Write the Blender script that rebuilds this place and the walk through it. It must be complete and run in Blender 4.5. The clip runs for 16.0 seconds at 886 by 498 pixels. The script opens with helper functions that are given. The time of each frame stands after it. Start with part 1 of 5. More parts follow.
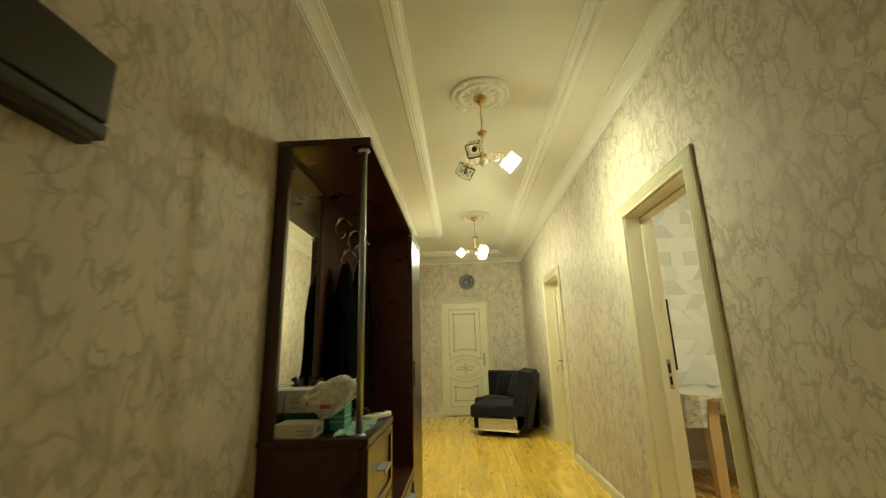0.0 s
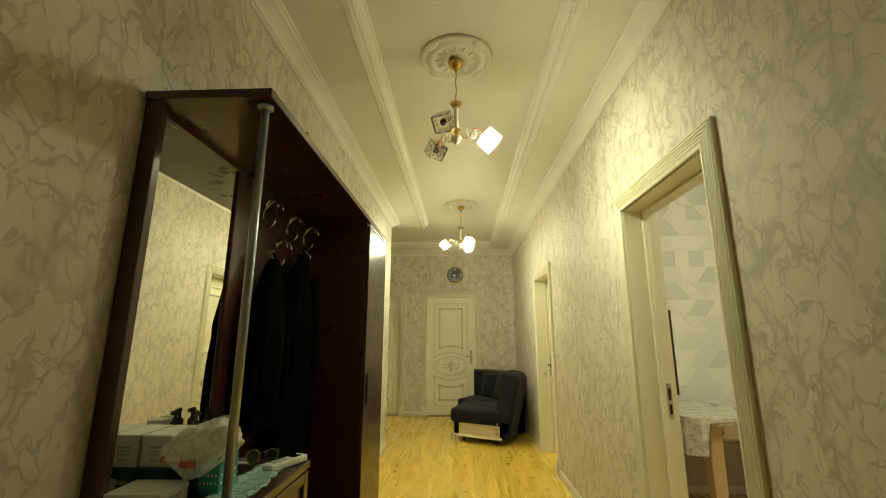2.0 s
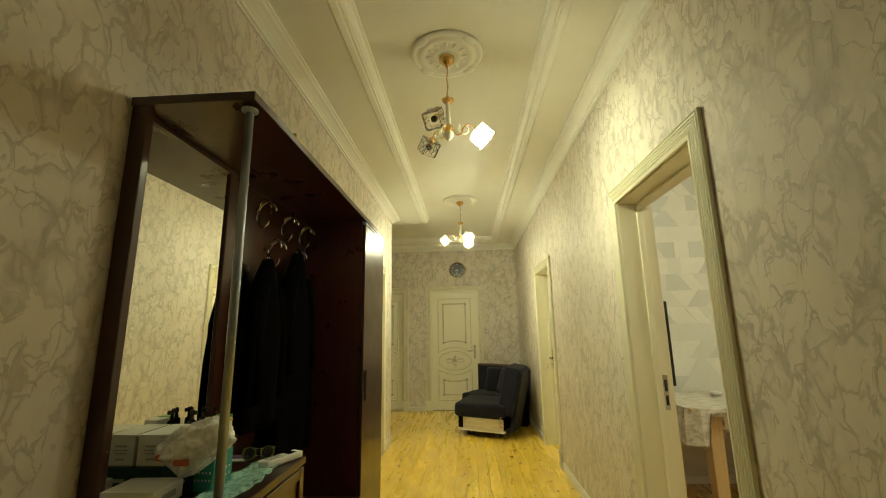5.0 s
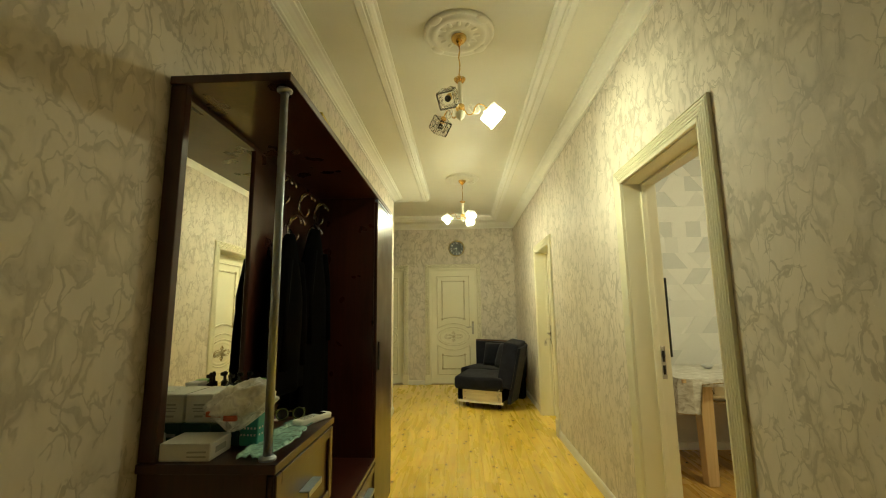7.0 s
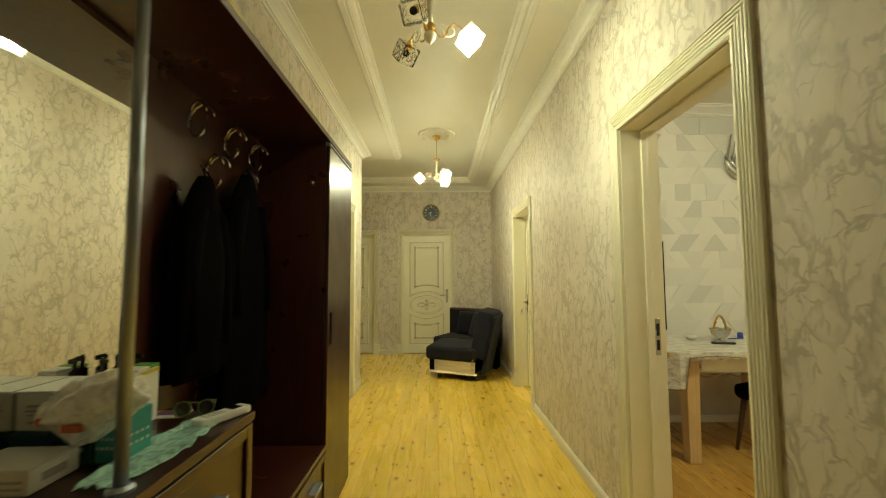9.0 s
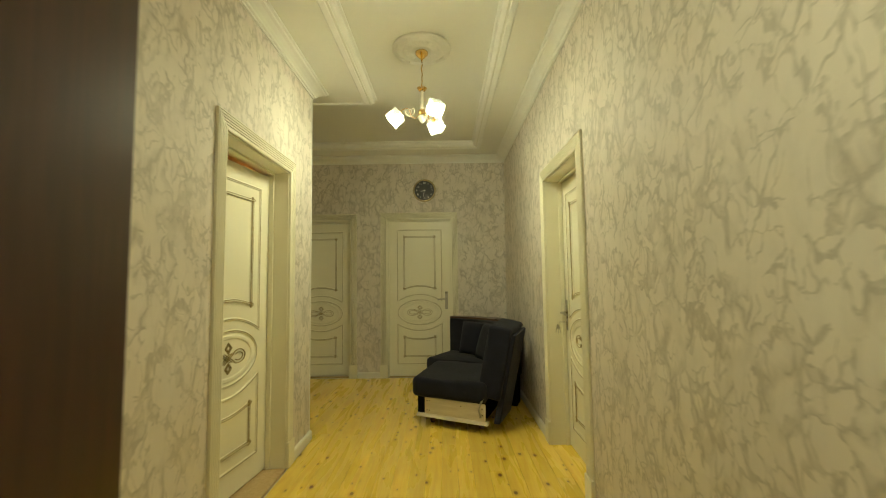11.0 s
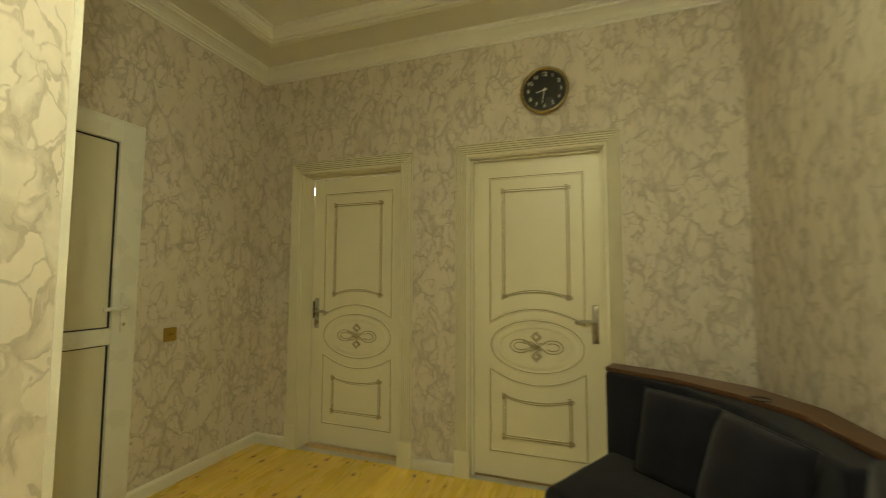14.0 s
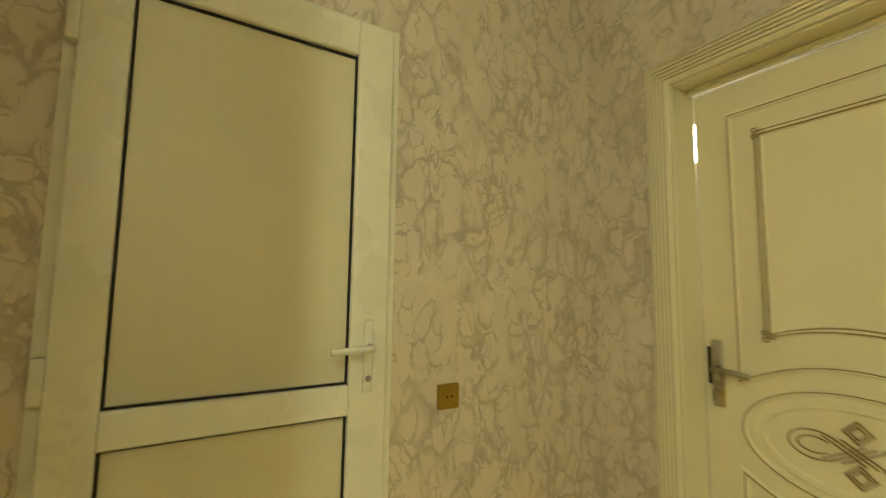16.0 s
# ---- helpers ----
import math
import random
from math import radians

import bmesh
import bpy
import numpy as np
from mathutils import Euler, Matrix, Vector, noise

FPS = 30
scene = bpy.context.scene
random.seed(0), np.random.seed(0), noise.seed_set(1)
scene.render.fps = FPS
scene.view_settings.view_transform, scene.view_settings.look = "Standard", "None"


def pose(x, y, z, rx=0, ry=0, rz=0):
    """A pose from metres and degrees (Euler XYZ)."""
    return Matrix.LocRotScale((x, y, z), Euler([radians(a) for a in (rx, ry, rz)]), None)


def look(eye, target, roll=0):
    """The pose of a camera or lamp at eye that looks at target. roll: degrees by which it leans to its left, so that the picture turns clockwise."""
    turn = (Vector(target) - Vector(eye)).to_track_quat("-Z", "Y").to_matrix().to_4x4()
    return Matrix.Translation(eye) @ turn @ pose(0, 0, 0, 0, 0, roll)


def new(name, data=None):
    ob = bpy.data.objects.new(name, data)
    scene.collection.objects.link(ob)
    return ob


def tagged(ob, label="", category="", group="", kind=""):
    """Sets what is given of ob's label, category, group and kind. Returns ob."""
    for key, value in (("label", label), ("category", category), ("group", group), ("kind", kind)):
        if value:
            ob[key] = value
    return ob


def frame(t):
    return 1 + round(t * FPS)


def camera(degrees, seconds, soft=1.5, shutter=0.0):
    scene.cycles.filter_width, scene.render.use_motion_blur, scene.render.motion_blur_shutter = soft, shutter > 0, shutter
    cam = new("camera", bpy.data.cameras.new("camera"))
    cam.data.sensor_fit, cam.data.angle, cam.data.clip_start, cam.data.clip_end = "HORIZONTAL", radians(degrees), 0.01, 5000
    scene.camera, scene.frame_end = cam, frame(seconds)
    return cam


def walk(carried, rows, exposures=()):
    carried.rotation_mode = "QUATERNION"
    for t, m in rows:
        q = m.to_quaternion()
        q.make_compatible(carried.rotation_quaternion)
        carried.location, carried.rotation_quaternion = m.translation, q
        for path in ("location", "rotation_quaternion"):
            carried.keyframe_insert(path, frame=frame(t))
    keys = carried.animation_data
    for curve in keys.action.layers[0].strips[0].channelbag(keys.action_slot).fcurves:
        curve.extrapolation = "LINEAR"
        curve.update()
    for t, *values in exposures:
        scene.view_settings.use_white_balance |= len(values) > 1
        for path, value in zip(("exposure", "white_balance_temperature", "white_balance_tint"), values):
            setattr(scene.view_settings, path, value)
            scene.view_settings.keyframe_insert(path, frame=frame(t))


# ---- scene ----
cam = camera(94.2, 16.0, soft=1.0, shutter=0.35)
PATH = [
    (0, (-0.253, 0.122, 1.184), (-0.336, 2.064, 1.656), -1.6),
    (0.5, (-0.157, 0.334, 1.276), (-0.173, 2.277, 1.753), -1.0),
    (1, (-0.199, 0.39, 1.322), (-0.196, 2.34, 1.769), -0.3),
    (1.5, (-0.139, 0.511, 1.323), (-0.173, 2.464, 1.753), 0.1),
    (2, (-0.05, 0.576, 1.319), (-0.135, 2.529, 1.738), 0.1),
    (2.5, (-0.034, 0.595, 1.312), (-0.146, 2.55, 1.718), -0.1),
    (3, (0.003, 0.607, 1.314), (-0.091, 2.566, 1.705), -0.4),
    (3.5, (0.012, 0.605, 1.311), (-0.082, 2.565, 1.697), -0.7),
    (4, (0.012, 0.587, 1.324), (-0.101, 2.544, 1.724), -0.9),
    (6.5, (-0.011, 0.519, 1.311), (-0.115, 2.487, 1.651), -1.2),
    (7, (-0.086, 0.477, 1.298), (-0.169, 2.453, 1.592), -0.7),
    (7.5, (-0.133, 0.447, 1.311), (-0.142, 2.433, 1.551), -0.5),
    (8, (-0.145, 0.442, 1.303), (-0.123, 2.434, 1.487), -0.3),
    (8.5, (-0.119, 0.562, 1.271), (-0.085, 2.556, 1.42), -0.1),
    (9, (-0.038, 0.871, 1.286), (-0.012, 2.866, 1.427), -0.3),
    (11.5, (0.133, 3.126, 1.267), (0.12, 5.121, 1.405), -0.8),
    (12, (0.171, 3.634, 1.261), (0.145, 5.631, 1.375), -1.0),
    (12.5, (0.191, 4.132, 1.258), (0.091, 6.126, 1.376), -0.8),
    (13, (0.195, 4.573, 1.266), (0.004, 6.56, 1.388), -0.7),
    (13.5, (0.216, 5.032, 1.25), (-0.207, 6.982, 1.383), -0.2),
    (14, (0.067, 5.418, 1.259), (-0.585, 7.304, 1.394), 0.2),
    (14.5, (-0.122, 5.767, 1.263), (-1.117, 7.497, 1.388), 0.5),
    (15, (-0.451, 6.029, 1.238), (-1.728, 7.563, 1.357), 0.3),
    (15.5, (-0.782, 6.281, 1.238), (-2.333, 7.535, 1.383), 0.5),
    (16, (-1.116, 6.525, 1.268), (-2.83, 7.539, 1.453), 0.8),
]
walk(cam, [(t, look(eye, target, roll)) for t, eye, target, roll in PATH],
     exposures=[(0, 0.58, 6200, 9), (3, 0.4, 6150, 9), (9, 0.44, 6200, 10), (11.5, -0.08, 6050, 9), (12.5, -0.28, 6100, 9), (13, -0.18, 6200, 10), (14, 0.22, 6400, 11), (14.5, 0.46, 6450, 11), (15, 0.6, 6450, 10), (16, 0.92, 6450, 10)])

# ---- light, world and exposure ----
LAMP = (0.98, 0.96, 0.555)
LAMP_POWER = 3.0
BULB_POWER = 990.0
scene.view_settings.exposure = 0.0
world = bpy.data.worlds.new("world")
scene.world = world
world.use_nodes = True
world.node_tree.nodes["Background"].inputs[0].default_value = (0.9, 0.95, 1.0, 1)
world.node_tree.nodes["Background"].inputs[1].default_value = 0.01

# plan of the flat, in metres
RW, LW, FAR, HALL, CORNER, BACK = 0.9, -0.992, 8.0, -2.33, 5.99, -1.3
CEIL, TRAY = 2.875, 2.95
WALL_T = 0.19
NORTH_T = 0.135


# ---- materials ----
class Mat:
    """A node material with a Principled shader and short ways to add nodes."""

    def __init__(self, name, rough=0.5, metal=0.0, color=(0.5, 0.5, 0.5)):
        self.m = bpy.data.materials.new(name)
        self.m.use_nodes = True
        self.t = self.m.node_tree
        self.b = self.t.nodes["Principled BSDF"]
        self.set("Base Color", (*color, 1))
        self.set("Roughness", rough)
        self.set("Metallic", metal)

    def set(self, key, value):
        self.b.inputs[key].default_value = value
        return self

    def add(self, kind, links=(), **props):
        n = self.t.nodes.new("ShaderNode" + kind)
        for k, v in props.items():
            setattr(n, k, v)
        for key, v in dict(links).items():
            if isinstance(v, bpy.types.NodeSocket):
                self.t.links.new(v, n.inputs[key])
            else:
                n.inputs[key].default_value = v
        return n

    def to(self, socket, key):
        self.t.links.new(socket, self.b.inputs[key])

    def coords(self, scale=(1, 1, 1), shift=None):
        c = self.add("TexCoord").outputs["Object"]
        n = self.add("Mapping", {"Vector": c, "Scale": scale})
        if shift is not None:
            self.t.links.new(shift, n.inputs["Location"])
        return n.outputs[0]

    def noise(self, vec, scale, detail=4.0, rough=0.5, distortion=0.0):
        return self.add("TexNoise", {"Vector": vec, "Scale": scale, "Detail": detail, "Roughness": rough, "Distortion": distortion})

    def ramp(self, fac, stops):
        n = self.add("ValToRGB", {"Fac": fac})
        e = n.color_ramp.elements
        while len(e) < len(stops):
            e.new(0.5)
        for el, (p, c) in zip(e, stops):
            el.position, el.color = p, (*c, 1) if len(c) == 3 else c
        return n.outputs[0]

    def mix(self, fac, a, b, blend="MIX"):
        n = self.add("MixRGB", {"Fac": fac, "Color1": a, "Color2": b}, blend_type=blend)
        return n.outputs[0]

    def math(self, op, a, b=0.0):
        n = self.add("Math", operation=op)
        for i, v in enumerate((a, b)):
            if isinstance(v, bpy.types.NodeSocket):
                self.t.links.new(v, n.inputs[i])
            else:
                n.inputs[i].default_value = v
        return n.outputs[0]

    def bump(self, height, strength=0.3, dist=0.01):
        n = self.add("Bump", {"Height": height, "Strength": strength, "Distance": dist})
        self.to(n.outputs[0], "Normal")


def c4(c):
    return (*c, 1)


def plain(name, color, rough=0.5, metal=0.0, vary=0.12, scale=6.0, bump=0.05, fine=90.0):
    """A surface of one colour, with faint blotches, grain and uneven gloss."""
    m = Mat(name, rough, metal, color)
    v = m.coords()
    big = m.noise(v, scale, 4)
    small = m.noise(v, fine, 3)
    f = m.math("ADD", m.math("MULTIPLY", big.outputs["Fac"], 0.7), m.math("MULTIPLY", small.outputs["Fac"], 0.3))
    dark = tuple(x * (1 - vary) for x in color)
    light = tuple(min(1, x * (1 + vary)) for x in color)
    m.to(m.ramp(f, [(0.3, dark), (0.7, light)]), "Base Color")
    r = m.add("MapRange", {"Value": big.outputs["Fac"], "From Min": 0.3, "From Max": 0.7, "To Min": max(0.02, rough * 0.85), "To Max": min(1, rough * 1.15)})
    m.to(r.outputs[0], "Roughness")
    if bump:
        m.bump(small.outputs["Fac"], bump, 0.004)
    return m.m


def wallpaper():
    """Cream wallpaper printed with pale angular flakes, broken veins and one-sided grey smears, dusted with glitter."""
    m = Mat("crackle_wallpaper", 0.6)

    def rng(value, a, b, c=0.0, d=1.0):
        return m.add("MapRange", {"Value": value, "From Min": a, "From Max": b, "To Min": c, "To Max": d}).outputs[0]

    def warp(vec, by, scale, detail):
        n = m.noise(vec, scale, detail, 0.55).outputs["Color"]
        return m.add("MixRGB", {"Fac": by, "Color1": vec, "Color2": n}, blend_type="LINEAR_LIGHT").outputs[0]

    def cells(vec, scale, feature):
        return m.add("TexVoronoi", {"Vector": vec, "Scale": scale, "Randomness": 1.0}, feature=feature)

    v = m.coords((1, 1, 0.66))
    w = warp(warp(v, 0.065, 8.0, 2), 0.014, 34.0, 2)
    turned = m.add("Mapping", {"Vector": w, "Rotation": (0.5, 0.35, 0.2), "Location": (3.1, 1.7, 0.4)}).outputs[0]
    big = cells(w, 10.0, "DISTANCE_TO_EDGE").outputs["Distance"]
    pick = m.add("SeparateColor", {"Color": cells(w, 10.0, "F1").outputs["Color"]})
    mid = cells(turned, 15.0, "DISTANCE_TO_EDGE").outputs["Distance"]
    pick_mid = m.add("SeparateColor", {"Color": cells(turned, 15.0, "F1").outputs["Color"]})
    gaps = m.noise(v, 10.0, 3, 0.6).outputs["Fac"]
    patch = m.noise(v, 5.0, 3, 0.6).outputs["Fac"]
    brush = m.noise(m.coords((1, 1, 0.45)), 48.0, 4, 0.7).outputs["Fac"]
    # veins that swell and break off
    width = rng(gaps, 0.44, 0.68, 0.012, 0.11)
    vein = m.math("MULTIPLY", rng(m.math("DIVIDE", big, width), 0.55, 1.0, 1.0, 0.0), rng(gaps, 0.42, 0.48, 0.0, 1.0))
    # smears that lie along one side of a vein and fade into the flake
    smear = m.math("MULTIPLY", rng(m.math("ADD", big, m.math("MULTIPLY", brush, 0.22)), 0.16, 0.30, 1.0, 0.0), rng(pick.outputs[0], 0.40, 0.44))
    smear = m.math("MULTIPLY", smear, rng(patch, 0.42, 0.56, 0.10, 0.7))
    thin = m.math("MULTIPLY", rng(mid, 0.015, 0.05, 0.85, 0.0), rng(gaps, 0.43, 0.48))
    shard = m.math("MULTIPLY", rng(m.math("ADD", mid, m.math("MULTIPLY", brush, 0.20)), 0.14, 0.26, 0.75, 0.0), rng(pick_mid.outputs[1], 0.74, 0.78))
    shard = m.math("MULTIPLY", shard, rng(patch, 0.44, 0.52))
    veins = m.math("MAXIMUM", m.math("MAXIMUM", vein, smear), m.math("MAXIMUM", thin, shard))
    veins = m.math("MULTIPLY", veins, rng(brush, 0.30, 0.60, 0.55, 1.0))
    ground = m.ramp(m.noise(v, 3.0, 5).outputs["Fac"], [(0.3, (0.68, 0.615, 0.535)), (0.7, (0.76, 0.70, 0.615))])
    ground = m.mix(m.math("MULTIPLY", m.noise(v, 2.3, 3).outputs["Fac"], 0.18), ground, c4((0.70, 0.55, 0.50)))
    cloud = rng(m.noise(m.coords((1, 1, 0.5)), 16.0, 4, 0.65).outputs["Fac"], 0.46, 0.72)
    ground = m.mix(m.math("MULTIPLY", cloud, 0.30), ground, c4((0.55, 0.50, 0.435)))
    base = m.mix(m.math("MULTIPLY", veins, 0.68), ground, c4((0.36, 0.315, 0.255)))
    m.to(base, "Base Color")
    # specks of glitter, each tilted its own way
    speck = cells(m.coords(), 300.0, "F1")
    tint = m.add("SeparateColor", {"Color": speck.outputs["Color"]})
    chosen = m.math("MULTIPLY", m.math("LESS_THAN", tint.outputs[0], rng(patch, 0.40, 0.60, 0.004, 0.022)), m.math("LESS_THAN", speck.outputs["Distance"], 0.36))
    m.to(m.math("ADD", m.math("MULTIPLY", chosen, 0.7), 0.3), "Specular IOR Level")
    m.to(m.math("SUBTRACT", rng(veins, 0.0, 1.0, 0.62, 0.52), m.math("MULTIPLY", chosen, 0.34)), "Roughness")
    grain = m.noise(m.coords(), 170.0, 2).outputs["Fac"]
    bump = m.add("Bump", {"Height": m.math("ADD", m.math("MULTIPLY", veins, 0.5), m.math("MULTIPLY", grain, 0.35)), "Strength": 0.16, "Distance": 0.003}).outputs[0]
    tilt = m.add("VectorMath", {0: speck.outputs["Color"], 1: (0.5, 0.5, 0.5)}, operation="SUBTRACT").outputs[0]
    tilt = m.add("VectorMath", {0: tilt, "Scale": m.math("MULTIPLY", chosen, 0.75)}, operation="SCALE").outputs[0]
    m.to(m.add("VectorMath", {0: m.add("VectorMath", {0: bump, 1: tilt}, operation="ADD").outputs[0]}, operation="NORMALIZE").outputs[0], "Normal")
    return m.m


def pine(name, deep, fair, pale, flame):
    """Varnished pine boards with long grain, growth flames and scattered dark knots."""
    m = Mat(name, 0.22)
    rnd = m.add("ObjectInfo").outputs["Random"]
    off = m.add("CombineXYZ", {"X": m.math("MULTIPLY", rnd, 7.3), "Y": m.math("MULTIPLY", rnd, 19.0), "Z": m.math("MULTIPLY", rnd, 3.0)}).outputs[0]

    def rng(value, a, b, c=0.0, d=1.0):
        return m.add("MapRange", {"Value": value, "From Min": a, "From Max": b, "To Min": c, "To Max": d}).outputs[0]
    grain = m.noise(m.coords((1, 0.06, 1), off), 60.0, 5, 0.6, 0.6).outputs["Fac"]
    broad = m.noise(m.coords((1, 0.14, 1), off), 12.0, 3, 0.5, 0.9).outputs["Fac"]
    base = m.ramp(grain, [(0.28, deep), (0.52, fair), (0.8, pale)])
    base = m.mix(rng(broad, 0.48, 0.74, 0.0, 0.55), base, c4(flame))
    tone = rng(rnd, 0.0, 1.0, 0.90, 1.06)
    base = m.mix(1.0, base, m.add("CombineColor", {"Red": tone, "Green": tone, "Blue": tone}).outputs[0], "MULTIPLY")

    def knots(base, scale, least, most, chance):
        d = m.add("TexVoronoi", {"Vector": m.coords((1, 0.6, 0.0), off), "Scale": scale, "Randomness": 1.0}, feature="F1", voronoi_dimensions="2D")
        pick = m.add("SeparateColor", {"Color": d.outputs["Color"]}).outputs[0]
        size = rng(pick, 1.0 - chance, 1.0, least, most)
        there = m.math("GREATER_THAN", pick, 1.0 - chance)
        edge = m.math("SUBTRACT", size, d.outputs["Distance"])
        halo = m.math("MULTIPLY", rng(edge, -0.13, 0.0), there)
        core = m.math("MULTIPLY", rng(edge, -0.012, 0.02), there)
        base = m.mix(m.math("MULTIPLY", halo, 0.5), base, c4((0.52, 0.24, 0.03)))
        return m.mix(m.math("MULTIPLY", core, 0.92), base, c4((0.15, 0.055, 0.010)))
    base = knots(base, 7.5, 0.035, 0.095, 0.45)
    base = knots(base, 13.0, 0.04, 0.09, 0.12)
    m.to(base, "Base Color")
    m.to(rng(broad, 0.0, 1.0, 0.20, 0.36), "Roughness")
    m.set("Coat Weight", 0.35)
    m.set("Coat Roughness", 0.16)
    m.bump(grain, 0.05, 0.002)
    return m.m


def wood(name, dark, light, rough, scale=40.0, axis=(1, 1, 0.06), coat=0.0):
    m = Mat(name, rough)
    g = m.noise(m.coords(axis), scale, 5, 0.6, 0.7).outputs["Fac"]
    m.to(m.ramp(g, [(0.3, dark), (0.7, light)]), "Base Color")
    b = m.noise(m.coords(), 7.0, 3).outputs["Fac"]
    m.to(m.add("MapRange", {"Value": b, "To Min": rough * 0.8, "To Max": rough * 1.3}).outputs[0], "Roughness")
    m.set("Coat Weight", coat)
    m.set("Coat Roughness", 0.12)
    m.bump(g, 0.04, 0.002)
    return m.m


def fabric(name, color, sheen=0.4):
    m = Mat(name, 0.9, 0, color)
    v = m.coords()
    blot = m.noise(v, 9.0, 5, 0.6).outputs["Fac"]
    weave = m.noise(v, 480.0, 2).outputs["Fac"]
    m.to(m.ramp(m.math("ADD", m.math("MULTIPLY", blot, 0.75), m.math("MULTIPLY", weave, 0.25)),
                [(0.3, tuple(c * 0.62 for c in color)), (0.72, tuple(c * 1.5 for c in color))]), "Base Color")
    m.set("Specular IOR Level", 0.15 if sheen else 0.04)
    m.set("Sheen Weight", sheen)
    m.set("Sheen Roughness", 0.5)
    m.bump(m.math("ADD", weave, m.math("MULTIPLY", blot, 2.0)), 0.25, 0.004)
    return m.m


def glass(name, color, rough, ior=1.45, weight=1.0):
    m = Mat(name, rough, 0, color)
    m.set("Transmission Weight", weight)
    m.set("IOR", ior)
    v = m.coords()
    m.bump(m.noise(v, 60.0, 2).outputs["Fac"], 0.35, 0.004)
    return m.m


def film(name, color, alpha):
    """Thin crumpled plastic film, see-through and glossy."""
    m = Mat(name, 0.2, 0, color)
    fold = m.noise(m.coords(), 26.0, 3, 0.5, 0.8).outputs["Fac"]
    crease = m.math("ABSOLUTE", m.math("SUBTRACT", fold, 0.5))
    m.to(m.add("MapRange", {"Value": crease, "From Min": 0.0, "From Max": 0.16, "To Min": min(1.0, alpha + 0.22), "To Max": alpha - 0.14}).outputs[0], "Alpha")
    m.bump(crease, 0.35, 0.01)
    return m.m


def glow(name, color, power):
    m = Mat(name, 0.3, 0, (0.9, 0.9, 0.85))
    m.set("Emission Color", c4(color))
    m.set("Emission Strength", power)
    return m.m


def lit_glass(name, power):
    """Moulded glass round a burning bulb: half see-through, its own glow stronger towards the mouth."""
    m = Mat(name, 0.12, 0, (0.9, 0.9, 0.86))
    m.set("Emission Color", c4(LAMP))
    z = m.add("SeparateXYZ", {"Vector": m.coords()}).outputs[2]
    deep = m.add("MapRange", {"Value": z, "From Min": 0.012, "From Max": 0.07, "To Min": 0.06, "To Max": 1.0}).outputs[0]
    m.to(m.add("MapRange", {"Value": z, "From Min": 0.022, "From Max": 0.052, "To Min": 0.6, "To Max": 0.3}).outputs[0], "Alpha")
    ring = m.add("TexVoronoi", {"Vector": m.coords(), "Scale": 42.0}, feature="F1").outputs["Distance"]
    cut = m.add("MapRange", {"Value": ring, "From Min": 0.15, "From Max": 0.6, "To Min": 1.0, "To Max": 0.3}).outputs[0]
    m.to(m.math("MULTIPLY", m.math("MULTIPLY", deep, cut), power), "Emission Strength")
    return m.m


PAPER = wallpaper()
PINE = pine("varnished_pine", (0.86, 0.56, 0.055), (0.94, 0.67, 0.09), (0.95, 0.74, 0.15), (0.74, 0.40, 0.04))
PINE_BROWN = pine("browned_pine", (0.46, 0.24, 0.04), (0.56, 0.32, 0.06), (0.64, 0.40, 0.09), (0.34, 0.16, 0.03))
CEILING = plain("ceiling_paint", (0.80, 0.775, 0.70), 0.5, vary=0.03, scale=2.0, bump=0.03)
PLASTER = plain("white_plaster_moulding", (0.84, 0.82, 0.77), 0.42, vary=0.04, bump=0.05)
CREAM = plain("cream_door_paint", (0.83, 0.785, 0.62), 0.36, vary=0.035, scale=3.0, bump=0.04, fine=140)
PATINA = plain("gold_patina_line", (0.34, 0.255, 0.10), 0.4, 0.25, vary=0.3, scale=30, bump=0.05)
# flute bottoms: patina tone darkened to carry the shade of the recess
GROOVE = plain("casing_groove_patina_shade", (0.34, 0.28, 0.14), 0.6, 0.0, vary=0.2, scale=20)
SKIRT = plain("white_skirting_paint", (0.80, 0.77, 0.70), 0.35, vary=0.06, bump=0.03)
WENGE = wood("dark_wenge_laminate", (0.030, 0.0075, 0.0045), (0.056, 0.015, 0.009), 0.28, coat=0.25)
WENGE_GLOSS = wood("glossy_wenge_front", (0.028, 0.0075, 0.004), (0.052, 0.015, 0.008), 0.32, coat=0.2)
BRIGHT = plain("bright_chrome", (0.62, 0.62, 0.66), 0.22, 1.0, vary=0.04, bump=0.02)
CHROME = plain("brushed_chrome", (0.36, 0.40, 0.49), 0.36, 0.8, vary=0.08, bump=0.02)
NICKEL = plain("satin_nickel", (0.50, 0.47, 0.40), 0.3, 1.0, vary=0.12, bump=0.03)
BRASS = plain("polished_brass", (0.72, 0.48, 0.16), 0.18, 1.0, vary=0.1, bump=0.02)
IVORY = plain("ivory_lacquer", (0.74, 0.70, 0.58), 0.25, vary=0.06)
BLACK = plain("black_plastic", (0.012, 0.011, 0.010), 0.22, vary=0.2)
CLOTH_BLACK = fabric("black_wool", (0.0016, 0.0015, 0.0018), 0.0)
SLATE = fabric("slate_blue_velour", (0.0112, 0.0112, 0.0195), 0.11)
PVC = plain("white_pvc", (0.80, 0.80, 0.74), 0.28, vary=0.02, bump=0.0)
PVC_PANEL = plain("milky_pvc_panel", (0.70, 0.67, 0.53), 0.24, vary=0.03, scale=1.5, bump=0.0)
RUBBER = plain("black_rubber_seal", (0.012, 0.012, 0.011), 0.6)
GOLD_PLASTIC = plain("gold_plastic", (0.38, 0.26, 0.04), 0.3, 0.6)
